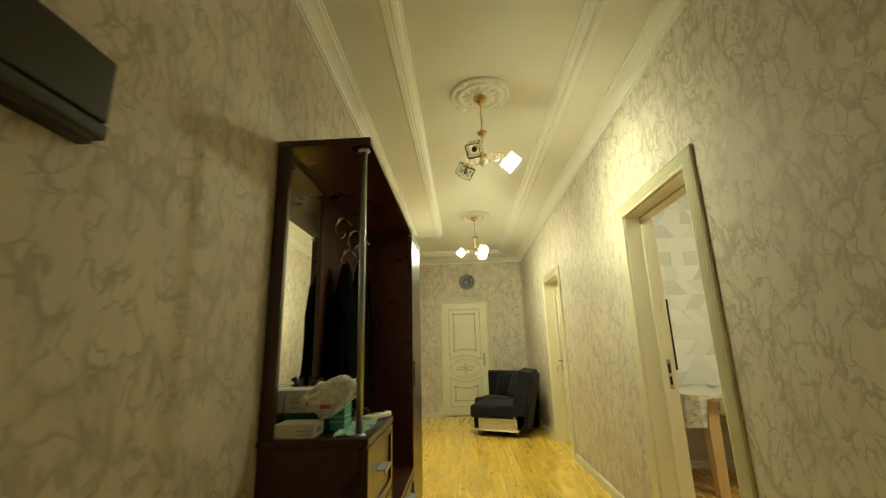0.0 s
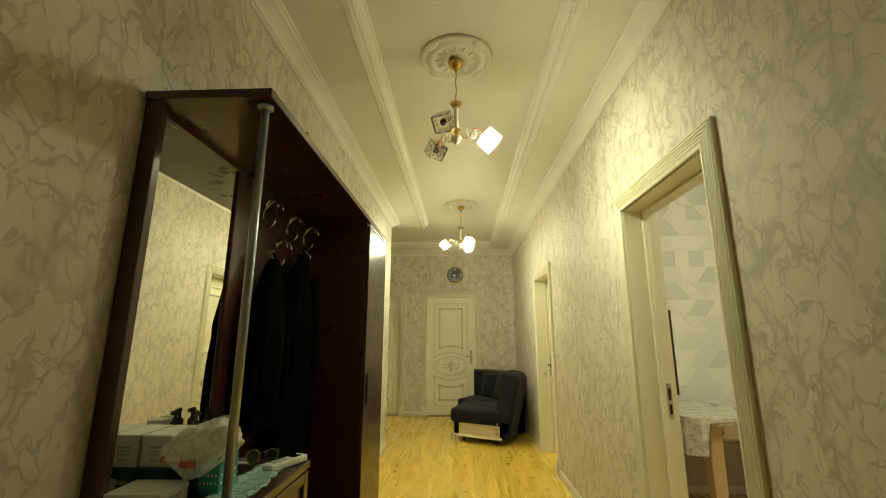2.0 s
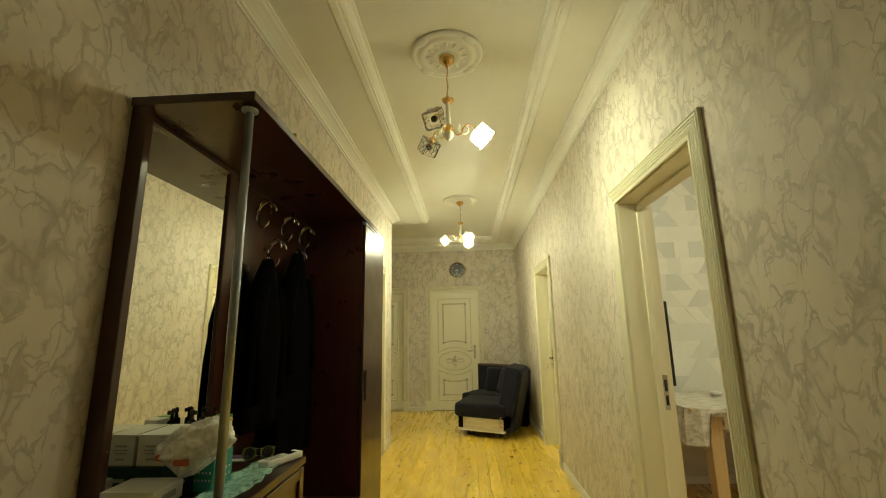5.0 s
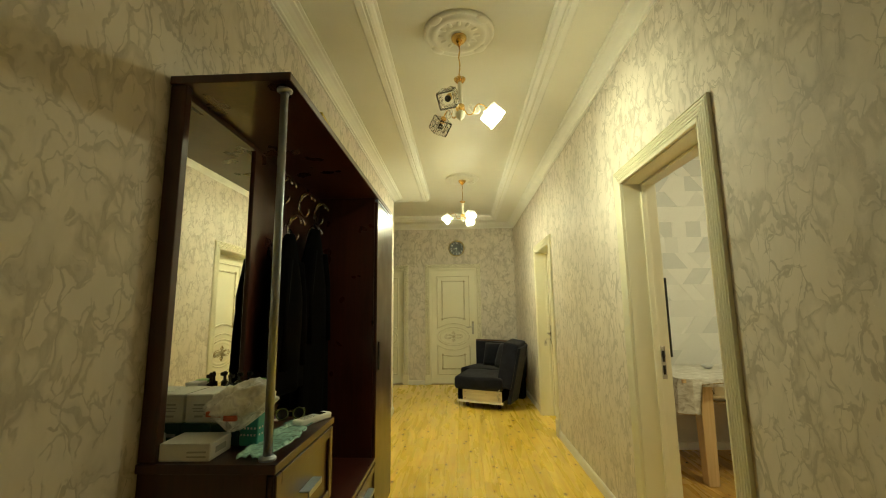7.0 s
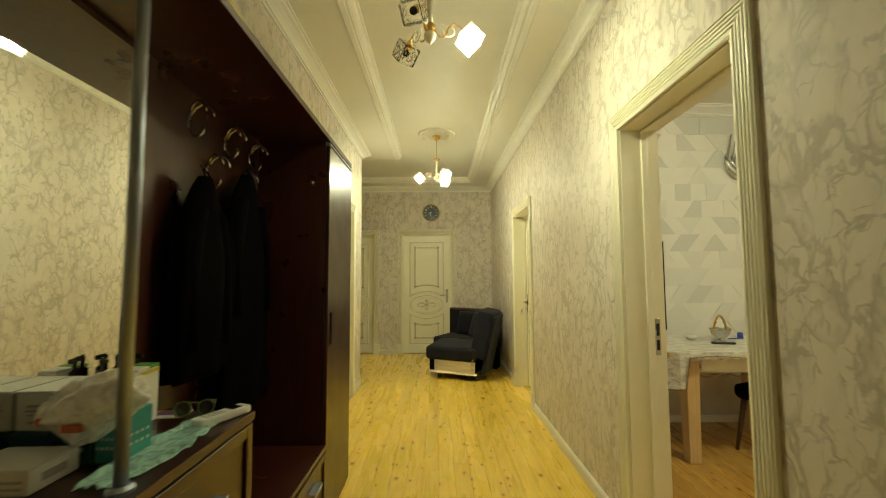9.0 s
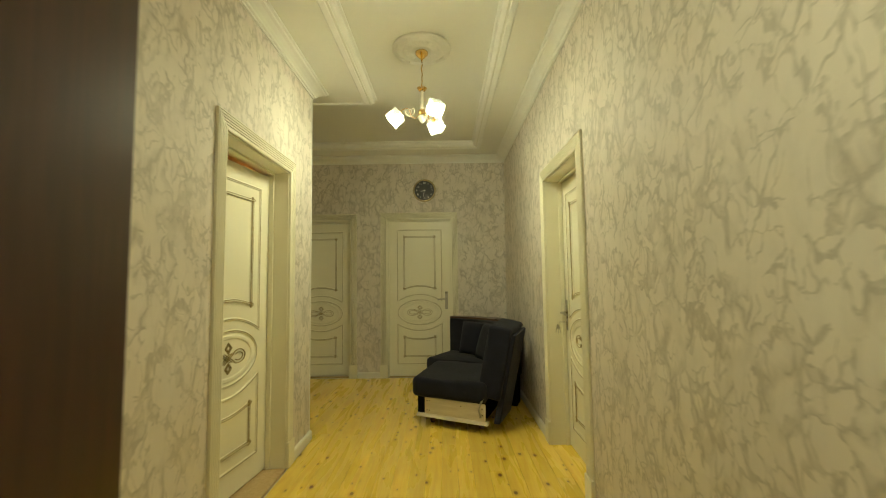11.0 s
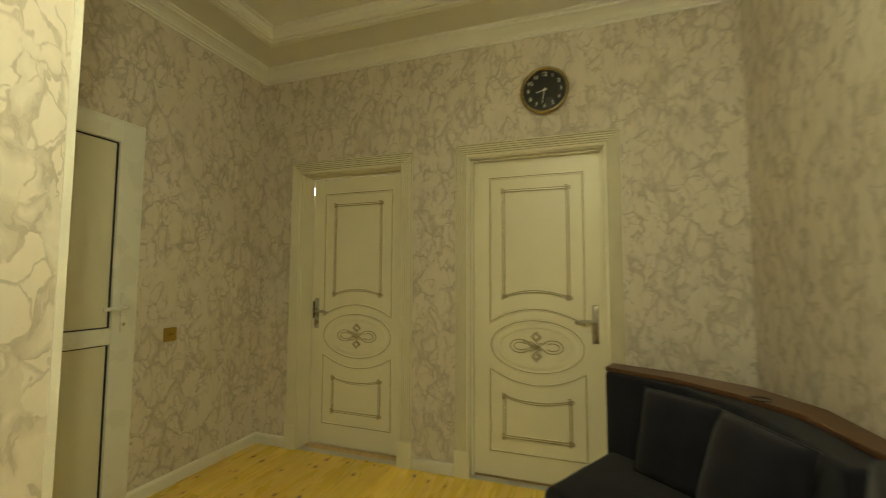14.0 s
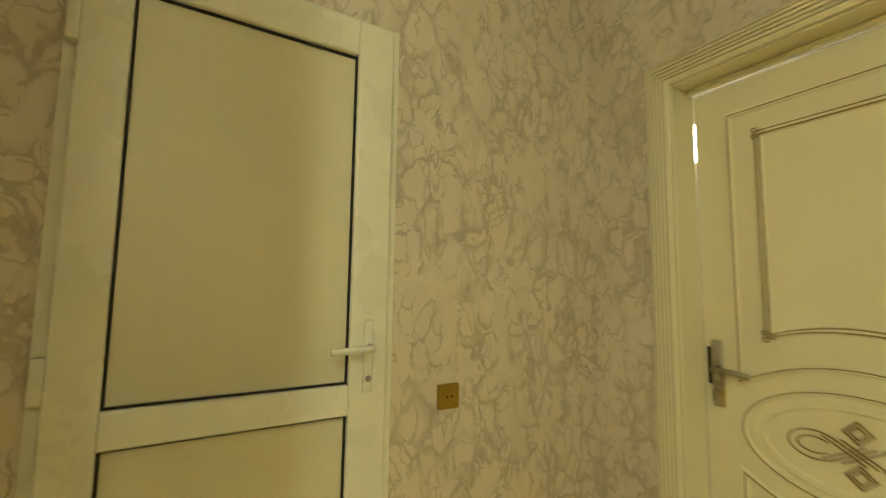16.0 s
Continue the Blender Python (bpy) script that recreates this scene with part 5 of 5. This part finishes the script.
def sofa():
    s = thing("corner_sofa", "dark slate-blue fabric corner sofa with a wooden ledge", "sofa", pose(0, 0, 0))
    part("seat", cushion([(-0.205, 6.325), (0.425, 6.035), (0.66, 6.78), (0.0, 7.10)], 0.235, 0.405, 0.045, seed=1.0), SLATE, s, "slate-blue velour seat", True)
    part("seat", cushion([(-0.125, 7.20), (0.012, 7.095), (0.66, 6.79), (0.66, 7.26), (0.17, 7.72)], 0.235, 0.405, 0.045, seed=5.0), SLATE, s, "slate-blue velour seat", True)
    part("backrest", block([(0.345, 6.10, 0.30), (0.525, 6.02, 0.26), (0.68, 6.395, 0.26), (0.50, 6.475, 0.30)],
                           [(0.475, 6.215, 0.862), (0.665, 6.125, 0.822), (0.825, 6.485, 0.858), (0.635, 6.575, 0.892)], 0.028), SLATE, s, "padded slate-blue backrest leaning back", True)
    part("backrest", cushion([(0.15, 7.725), (0.205, 7.83), (0.68, 7.52), (0.85, 7.18), (0.855, 6.78), (0.69, 6.76), (0.66, 7.0), (0.60, 7.22), (0.48, 7.45)], 0.30, 0.775, 0.02, (0.0, 0.02), 0.005, seed=12.0), SLATE, s, "padded slate-blue backrest", True)
    part("back_panel", block([(0.48, 6.055, 0.085), (0.53, 6.03, 0.085), (0.675, 6.385, 0.085), (0.62, 6.41, 0.085)],
                             [(0.655, 6.13, 0.78), (0.688, 6.112, 0.78), (0.846, 6.468, 0.81), (0.815, 6.485, 0.81)], 0.01), SLATE, s, "slate-blue cloth back of the folded backrest", True)
    led = part("ledge", soften(prism(bmesh.new(), [(0.155, 7.745), (0.20, 7.865), (0.50, 7.72), (0.74, 7.53), (0.865, 7.26), (0.885, 6.84), (0.80, 6.82), (0.76, 7.16), (0.63, 7.38), (0.44, 7.58)], 0.776, 0.797), 0.004, 2), WALNUT, s, "brown wooden ledge along the back")
    part("cup_hole", lathe(bmesh.new(), [(0.035, 0.7972), (0.038, 0.7995), (0.034, 0.8002), (0.03, 0.7976)], 20, (0.69, 7.33, 0)), BLACK, led, "dark round cup holder")
    # base
    part("base", prism(bmesh.new(), [(-0.10, 6.345), (0.41, 6.11), (0.66, 6.78), (0.66, 7.2), (0.2, 7.62), (-0.06, 7.2), (0.03, 7.05)], 0.078, 0.234), CLOTH_BLACK, s)
    d = Vector((0.59, -0.29, 0)).normalized()
    ang = math.degrees(math.atan2(d.y, d.x))
    fm = pose(-0.15, 6.345, 0, 0, 0, ang)
    fb = part("front_board", soften(boxed(0.075, 0.635, -0.012, 0.004, 0.10, 0.236), 0.002, 1), BIRCH, s, "bare pale wooden board", at=fm)
    part("rail", soften(prism(bmesh.new(), [(0.0, -0.035), (0.66, -0.035), (0.66, 0.0), (0.0, 0.0)], 0.076, 0.10, (0, 0.018)), 0.003, 1), BIRCH, s, "pale wooden rail", at=fm)
    for x, z in ((0.10, 0.21), (0.10, 0.13), (0.12, 0.21), (0.12, 0.13), (0.59, 0.21), (0.59, 0.13), (0.61, 0.15), (0.61, 0.20), (0.42, 0.20)):
        part("screw_hole", lathe(bmesh.new(), [(0.005, 0.0), (0.005, 0.0007)], 8), BLACK, fb, at=pose(x, -0.0125, z, 90, 0, 0))
    part("hinge_arm", tube(bmesh.new(), [(0.60, -0.016, 0.13), (0.585, -0.02, 0.19), (0.60, -0.016, 0.25), (0.625, -0.012, 0.285)], 0.009, 8), NICKEL, s, "pale metal folding hinge", True, at=fm)
    part("fabric_flap", soften(boxed(0.0, 0.07, -0.004, 0.03, 0.09, 0.24), 0.006, 2), CLOTH_BLACK, s, at=fm)
    for x, y in ((-0.02, 6.38), (0.40, 6.20), (0.55, 6.72), (0.02, 7.18), (0.22, 7.55)):
        part("leg", lathe(bmesh.new(), [(0.018, 0.0005), (0.024, 0.02), (0.024, 0.0775)], 12, (x, y, 0)), WALNUT, s)
    part("skirt", prism(bmesh.new(), [(0.74, 6.80), (0.80, 6.78), (0.86, 6.95), (0.86, 7.15), (0.22, 7.80), (0.21, 7.72), (0.70, 7.15)], 0.001, 0.30), CLOTH_BLACK, s, "black lining cloth behind the back")
    return s


sofa()


def pillow(m, size, label):
    p = thing("cushion", label, "cushion", m, group="sofa cushions")
    bm = bmesh.new()
    n = 14
    for side in (1, -1):
        g = [[bm.verts.new(((i / n - 0.5) * size * (1 - 0.05 * (1 - (2 * j / n - 1) ** 2)), side * 0.065 * ((1 - (2 * i / n - 1) ** 4) * (1 - (2 * j / n - 1) ** 4)) ** 0.6 + side * 0.0005, (j / n) * size)) for j in range(n + 1)] for i in range(n + 1)]
        for i in range(n):
            for j in range(n):
                bm.faces.new((g[i][j], g[i + 1][j], g[i + 1][j + 1], g[i][j + 1]))
    bmesh.ops.remove_doubles(bm, verts=bm.verts, dist=0.0015)
    c = part("cover", bm, SLATE, p, smooth=True)
    h = size / 2
    part("piping", tube(bmesh.new(), [(-h, 0, 0), (h, 0, 0), (h, 0, size), (-h, 0, size)], 0.005, 6, True), SLATE, p, smooth=True)


pillow(pose(0.39, 7.36, 0.408, -14, 0, -42), 0.36, "dark slate cushion leaning in the sofa's corner")
pillow(pose(0.50, 7.02, 0.408, -18, 0, -68), 0.38, "dark slate cushion leaning on the backrest")


# ---- kitchen seen through the doorway ----
def relief_tiles():
    """The relief wall behind the table: rows of slanted facets in three pale tones, each tilted a little."""
    h, low = 0.155, 0.74
    wall_ob = part("wall_kitchen_tiles", boxed(K0, K1, KN - 0.02, KN, low, 2.78), TILE_GREY)
    tagged(wall_ob, "white relief wall tiles with skewed facets", "tiled wall", kind="structure")
    dice = random.Random(11)
    g = 0.0004
    for row in range(13):
        z0 = low + 0.002 + row * h
        z1 = min(z0 + h, 2.778)
        cuts, x = [(K0 + 0.001, 0.0)], K0 + dice.uniform(0.12, 0.24)
        while x < K1 - 0.2:
            cuts.append((x, dice.choice((0.058, 0.058, -0.058, -0.058, 0.0))))
            x += dice.choice((0.125, 0.14, 0.17, 0.20))
        cuts.append((K1 - 0.001, 0.0))
        for (a, sa), (b, sb) in zip(cuts, cuts[1:]):
            t0, t1, t2 = dice.choice(((0.003, 0.011, 0.006), (0.011, 0.003, 0.006), (0.008, 0.008, 0.003), (0.003, 0.003, 0.009), (0.005, 0.007, 0.006)))
            q = [(a - sa + g, z0 + g, t0), (b - sb - g, z0 + g, t1), (b + sb - g, z1 - g, t2), (a + sa + g, z1 - g, t0 + t2 - t1 if t0 + t2 > t1 + 0.001 else 0.002)]
            bm = bmesh.new()
            back = [bm.verts.new((px - a, 0, pz - z0)) for px, pz, _ in q]
            front = [bm.verts.new((px - a, -t, pz - z0)) for px, pz, t in q]
            bm.faces.new(front)
            for i in range(4):
                k = (i + 1) % 4
                bm.faces.new((back[i], back[k], front[k], front[i]))
            ob = part("tile", bm, dice.choice((TILE, TILE, TILE, TILE_MID, TILE_MID, TILE_GREY)), wall_ob)
            ob.location = (a, KN - 0.0205, z0)


relief_tiles()
tagged(part("cornice_kitchen", run(bmesh.new(), CORNICE, [(K1, KN - 0.02, 2.86), (K0, KN - 0.02, 2.86)]), PLASTER), "white plaster cornice in the kitchen", "cornice", kind="structure")
tagged(part("baseboard_kitchen", boxed(K0, K1, KN - 0.016, KN, 0.001, 0.062), SKIRT), "narrow white skirting board in the kitchen", "baseboard", kind="structure")


def kitchen_table():
    x0, x1, y0, y1, z = 1.535, 2.80, 3.715, 4.53, 0.765
    t = thing("kitchen_table", "light beech kitchen table against the tiled wall", "table", pose(0, 0, 0))
    part("tabletop", soften(boxed(x0 + 0.02, x1 - 0.02, y0 + 0.02, y1, z - 0.028, z), 0.004, 2), BEECH, t)
    part("apron", boxed(x0 + 0.12, x1 - 0.12, y0 + 0.075, y0 + 0.095, z - 0.15, z - 0.029), CREAM, t, "cream painted apron")
    part("apron", boxed(x0 + 0.10, x0 + 0.12, y0 + 0.12, y1 - 0.1, z - 0.15, z - 0.029), CREAM, t, "cream painted apron")
    for x in (x0 + 0.20, x1 - 0.17):
        for y in (y0 + 0.1, y1 - 0.1):
            bm = bmesh.new()
            prism(bm, [(x - 0.05, y - 0.05), (x + 0.05, y - 0.05), (x + 0.05, y + 0.05), (x - 0.05, y + 0.05)], 0.001, z - 0.029)
            for v in bm.verts:
                if v.co.z < 0.1:
                    v.co.x = x + (v.co.x - x) * 0.8
                    v.co.y = y + (v.co.y - y) * 0.8
            part("leg", soften(bm, 0.004, 1), BEECH, t, "square tapered beech leg")
    bm = bmesh.new()
    tube(bm, [(x0 + 0.14 + k * 0.02, y0 + 0.073, z - 0.162 - 0.014 * abs(math.sin(k * 0.55))) for k in range(50)], 0.008, 6)
    part("carved_edge", bm, BRONZE, t, "dull gold scalloped edge below the apron", True)
    for a, b in ((x0 + 0.27, x0 + 0.58), (x0 + 0.86, x0 + 1.08)):
        part("apron_panel", soften(boxed(a, b, y0 + 0.066, y0 + 0.0745, z - 0.135, z - 0.05), 0.003, 1), CREAM, t, "raised cream panel")
    for mx in (x0 + 0.21, x0 + 0.72):
        bm = bmesh.new()
        tube(bm, [(mx + 0.055 * math.cos(k * 0.524), y0 + 0.072, z - 0.105 + 0.034 * math.sin(k * 0.524)) for k in range(12)], 0.0035, 6, True)
        tube(bm, [(mx - 0.085, y0 + 0.072, z - 0.105), (mx - 0.03, y0 + 0.070, z - 0.09), (mx + 0.03, y0 + 0.070, z - 0.12), (mx + 0.085, y0 + 0.072, z - 0.105)], 0.0035, 6)
        part("medallion", bm, BRONZE, t, "gilded carved medallion", True)
    c = thing("tablecloth", "white tablecloth with grey streaks and a gold lace edge", "tablecloth", pose(0, 0, 0))
    bm = bmesh.new()
    nu = 60
    ring_t, ring_m, ring_b = [], [], []
    path = []
    for i in range(nu + 1):
        f = i / nu
        path.append((x0 + 0.05 + (x1 - x0 - 0.05) * (f - 0.35) / 0.65, y0) if f > 0.35 else (x0, y1 - (y1 - y0 - 0.05) * f / 0.35))
    inside = [bm.verts.new((x1, y1, z + 0.003)), bm.verts.new((x0, y1, z + 0.003))]
    for i, (x, y) in enumerate(path):
        wv = 0.014 * math.sin(i * 1.05)
        out = (-1, 0) if i <= 0.35 * nu else (0, -1)
        ring_t.append(bm.verts.new((x, y, z + 0.003)))
        ring_m.append(bm.verts.new((x + out[0] * (0.008 + wv * 0.4), y + out[1] * (0.008 + wv * 0.4), z - 0.05)))
        drop = (0.20 + 0.05 * math.sin(i * 0.37)) * (1.0 if i < 0.40 * nu else 0.14) + 0.012 * math.sin(i * 3.1)
        ring_b.append(bm.verts.new((x + out[0] * (0.014 + wv), y + out[1] * (0.014 + wv), z - drop)))
    bm.faces.new(ring_t + inside)
    for r0, r1 in ((ring_t, ring_m), (ring_m, ring_b)):
        for i in range(nu):
            bm.faces.new((r0[i], r0[i + 1], r1[i + 1], r1[i]))
    part("cloth", bm, LINEN, c, smooth=False)
    hem = []
    for i, (x, y) in enumerate(path):
        side = i <= 0.35 * nu
        fall = (0.20 + 0.05 * math.sin(i * 0.37)) * (1.0 if i < 0.40 * nu else 0.14)
        hem.append((x - (0.016 if side else 0), y - (0 if side else 0.016), z - fall))
    part("hem", tube(bmesh.new(), hem, 0.004, 6), BRONZE, c, "golden edging")


kitchen_table()


def kitchen_floor():
    f = tagged(part("floor_kitchen", boxed(RW + 0.002, K1, KS, KN, -0.06, -0.019), BEYOND), "varnished pine plank floor of the kitchen", "floor", kind="structure")
    x, i = RW + 0.004, 0
    rng = random.Random(9)
    while x < K1 - 0.02:
        w = min(0.104, K1 - x)
        y = KS + 0.002
        while y < KN - 0.01:
            e = min(KN, y + rng.uniform(1.1, 2.2))
            if KN - e < 0.3:
                e = KN
            if w > 0.02:
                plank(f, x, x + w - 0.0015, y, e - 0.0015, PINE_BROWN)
            y = e
        x += w


def plank(parent, x0, x1, y0, y1, material):
    bm = bmesh.new()
    hx, hy = (x1 - x0) / 2, (y1 - y0) / 2
    c = 0.0008
    lo = [bm.verts.new((sx * hx, sy * hy, -0.018)) for sx, sy in ((-1, -1), (1, -1), (1, 1), (-1, 1))]
    md = [bm.verts.new((sx * hx, sy * hy, -c)) for sx, sy in ((-1, -1), (1, -1), (1, 1), (-1, 1))]
    hi = [bm.verts.new((sx * (hx - c), sy * (hy - c), 0)) for sx, sy in ((-1, -1), (1, -1), (1, 1), (-1, 1))]
    bm.faces.new(hi)
    for a, b in ((lo, md), (md, hi)):
        for i in range(4):
            j = (i + 1) % 4
            bm.faces.new((a[i], a[j], b[j], b[i]))
    ob = part("plank", bm, material, parent)
    ob.location = ((x0 + x1) / 2, (y0 + y1) / 2, 0)
    return ob


kitchen_floor()

tv = thing("television", "thin black television mounted on the kitchen wall", "television", pose(K0, 3.50, 1.232))
part("bracket", boxed(0.001, 0.028, -0.15, 0.15, -0.12, 0.12), BLACK, tv)
part("housing", soften(boxed(0.0285, 0.070, -0.47, 0.47, -0.225, 0.245), 0.005, 2), BLACK, tv)
part("screen", boxed(0.0703, 0.0715, -0.455, 0.455, -0.205, 0.232), DIAL, tv, "dark glossy screen")



def tulip_clock(x, z):
    """A silver wall clock: a round dial held in a tulip-shaped crescent, with a pendulum below."""
    c = thing("wall_clock", "silver tulip-shaped wall clock with a pendulum on the tiles", "wall clock", pose(x, KN - 0.055, z))
    for r, y, thick in ((0.15, 0.0, 0.030), (0.108, -0.008, 0.016)):
        pts = [(r * math.cos(t), y, -0.02 + r * math.sin(t)) for t in [math.radians(150 + i * 12) for i in range(21)]]
        pts = [(-r * 0.62, y, 0.22 * r / 0.15)] + pts + [(r * 0.62, y, 0.20 * r / 0.15)]
        part("crescent", tube(bmesh.new(), pts, thick, 10, taper=lambda f: 0.2 + 1.0 * math.sin(math.pi * f)), SILVER, c, "silvered curved petal", True)
    part("petal", tube(bmesh.new(), [(0.0, -0.004, 0.09), (0.016, -0.004, 0.15), (-0.004, -0.004, 0.21)], 0.014, 8, taper=lambda f: 1.0 - 0.8 * f), SILVER, c, smooth=True)
    rim = part("rim", lathe(bmesh.new(), [(0.072, -0.012), (0.082, 0.0), (0.082, 0.012), (0.070, 0.016), (0.068, 0.010)], 28), SILVER, c, smooth=True, at=pose(0, -0.012, 0, 90, 0, 0))
    part("dial", lathe(bmesh.new(), [(0.067, 0.0102), (0.066, 0.0115)], 28), DIAL_WHITE, rim, "pale dial")
    for turn, length in ((-60, 0.032), (100, 0.05)):
        hand = boxed(-0.002, 0.002, -0.004, length, 0.0118, 0.0128)
        part("pointer", hand, BLACK, rim, "thin dark pointer", at=pose(0, 0, 0, 0, 0, turn))
    for k in range(12):
        part("hour_mark", boxed(-0.0018, 0.0018, 0.052, 0.061, 0.0117, 0.0124), INK, rim, at=pose(0, 0, 0, 0, 0, k * 30))
    for sx in (-1, 1):
        part("fork", tube(bmesh.new(), [(sx * 0.03, 0, -0.175), (sx * 0.022, 0, -0.22), (0.0, 0, -0.26)], 0.008, 7), SILVER, c, smooth=True)
    part("pendulum", soften(boxed(-0.013, 0.013, -0.008, 0.008, -0.50, -0.25), 0.004, 2), SILVER, c, "pale pendulum rod", True)


tulip_clock(2.765, 2.375)

TT = 0.7685
bk = thing("metal_basket", "small silver and gold ornate basket with a tall handle", "basket", pose(2.25, 4.22, TT))
bm = lathe(bmesh.new(), [(0.040, 0.0005), (0.045, 0.008), (0.032, 0.018), (0.058, 0.05), (0.066, 0.085), (0.074, 0.098), (0.068, 0.096), (0.055, 0.06), (0.02, 0.03)], 24)
for v in bm.verts:
    f = 1 + 0.10 * math.sin(6 * math.atan2(v.co.y, v.co.x)) * min(1.0, v.co.z * 12)
    v.co.x, v.co.y = v.co.x * f, v.co.y * f
part("bowl", bm, SILVER, bk, "lobed silvered bowl", True)
part("handle", tube(bmesh.new(), [(0.052 * math.cos(a) * (1 - 0.25 * math.sin(a)), 0, 0.085 + 0.115 * math.sin(a)) for a in [i * math.pi / 16 for i in range(17)]], 0.009, 8, taper=lambda f: 1 + 0.3 * math.sin(f * 40)), BRASS, bk, "twisted golden handle", True)
for sx in (-1, 1):
    bm = bmesh.new()
    bmesh.ops.create_icosphere(bm, subdivisions=2, radius=0.02)
    part("knob", bm, BRASS, bk, smooth=True, at=pose(sx * 0.062, -0.01, 0.09))
rb = thing("packet", "small red and white packet on the tablecloth", "packet", pose(2.66, 4.34, TT, 0, 0, 12))
part("body", soften(boxed(-0.05, 0.05, -0.03, 0.03, 0.0005, 0.055), 0.004, 2), RED_PRINT, rb)
part("lid", soften(boxed(-0.052, 0.052, -0.032, 0.032, 0.0553, 0.068), 0.003, 1), CARD_WHITE, rb, "white lid")
ph = thing("remote_control", "black remote control lying on the tablecloth", "remote control", pose(2.16, 4.06, TT, 0, 0, 70))
part("body", soften(boxed(-0.022, 0.022, -0.08, 0.08, 0.0005, 0.016), 0.005, 2), BLACK, ph, smooth=True)
for i in range(4):
    part("button", soften(boxed(-0.012, 0.012, -0.06 + i * 0.03, -0.045 + i * 0.03, 0.0162, 0.0182), 0.0006, 1), INK, ph)
bl = thing("spray_lid", "small blue plastic lid on the table", "plastic lid", pose(2.50, 4.34, TT))
part("body", lathe(bmesh.new(), [(0.02, 0.0005), (0.022, 0.01), (0.02, 0.045), (0.012, 0.05)], 16), BLUE, bl, smooth=True)
bp = thing("pen", "blue ballpoint pen on the tablecloth", "pen", pose(2.42, 4.30, TT + 0.005, 0, 0, 15))
part("barrel", tube(bmesh.new(), [(-0.07, 0, 0), (0.06, 0, 0), (0.075, 0, 0)], 0.0045, 8, taper=lambda f: 1 if f < 0.9 else 0.4), BLUE, bp, smooth=True)
eg = thing("sugar_bowl", "small white china bowl on the table", "bowl", pose(2.05, 4.28, TT))
part("body", lathe(bmesh.new(), [(0.02, 0.0005), (0.04, 0.015), (0.046, 0.035), (0.043, 0.036), (0.03, 0.014)], 18), CARD_WHITE, eg, smooth=True)


def stool(x, y):
    s = thing("stool", "dark grey padded stool with brown wooden legs", "stool", pose(x, y, 0, 0, 0, 24))
    part("seat", soften(prism(bmesh.new(), [(-0.20, -0.15), (-0.13, -0.21), (0.13, -0.21), (0.20, -0.15), (0.21, 0.14), (0.14, 0.20), (-0.14, 0.20), (-0.21, 0.14)], 0.385, 0.475), 0.03, 4), CLOTH_BLACK, s, "dark padded seat", True)
    for sx in (-1, 1):
        for sy in (-1, 1):
            part("leg", tube(bmesh.new(), [(sx * 0.13, sy * 0.13, 0.39), (sx * 0.175, sy * 0.175, 0.001)], 0.021, 10, taper=lambda f: 1 - 0.4 * f), WALNUT, s, "splayed tapered brown leg", True)


stool(2.42, 3.92)

# light strip inside the side room, above the doorway
oc = thing("light_strip", "glowing orange light strip in the dark side room", "light strip", pose(0, 0, 0))
part("strip", tube(bmesh.new(), [(-1.4, 4.21, 2.12), (-1.4, 5.05, 2.146), (-1.4, CORNER - WALL_T, 2.19)], 0.02, 8), glow("orange_glow", (1.0, 0.30, 0.03), 3.0), oc, smooth=True)


# ---- floor boards, last ----
def corridor_floor():
    f = thing("floor", "varnished yellow pine plank floor with dark knots", "floor", pose(0, 0, 0), kind="structure")
    part("subfloor", boxed(HALL - 0.1, RW, BACK, FAR + 0.1, -0.06, -0.019), BEYOND, f)
    rng = random.Random(2)
    x = RW
    while x > HALL + 0.01:
        w = 0.104
        x0 = max(HALL, x - w)
        start = BACK if x0 > LW - 0.02 else CORNER
        y = start
        first = True
        while y < FAR - 0.01:
            e = y + (rng.uniform(0.8, 3.2) if first else rng.uniform(2.4, 3.6))
            first = False
            if FAR - e < 0.5:
                e = FAR
            plank(f, x0 + 0.0003, x - 0.0003, y + 0.0003, e - 0.0003, PINE)
            y = e
        x = x0


corridor_floor()
for n, (x0, x1, y0, y1) in enumerate(((FAR_X[0] + CAS, FAR_X[1] - CAS, FAR + 0.1, FAR + NORTH_T), (LEFT_X[0] + CAS, LEFT_X[1] - CAS, FAR + 0.1, FAR + NORTH_T))):
    tagged(part("threshold", boxed(x0, x1, y0, y1, -0.05, -0.0005), BEECH), "plain wooden threshold board", "threshold", kind="structure")
tagged(part("threshold", boxed(RW + 0.001, RW + WALL_T, RD_Y[0] + CAS, RD_Y[1] - CAS, -0.05, -0.0005), PINE), "varnished pine threshold board", "threshold", kind="structure")
tagged(part("threshold", boxed(LW - WALL_T, LW - 0.001, LD_Y[0] + CAS, LD_Y[1] - CAS, -0.05, -0.0005), BEECH), "plain wooden threshold board", "threshold", kind="structure")
tagged(part("threshold", boxed(HALL - WALL_T, HALL - 0.001, PVC_Y[0], PVC_Y[1], -0.05, -0.0005), BEECH), "plain wooden threshold board", "threshold", kind="structure")
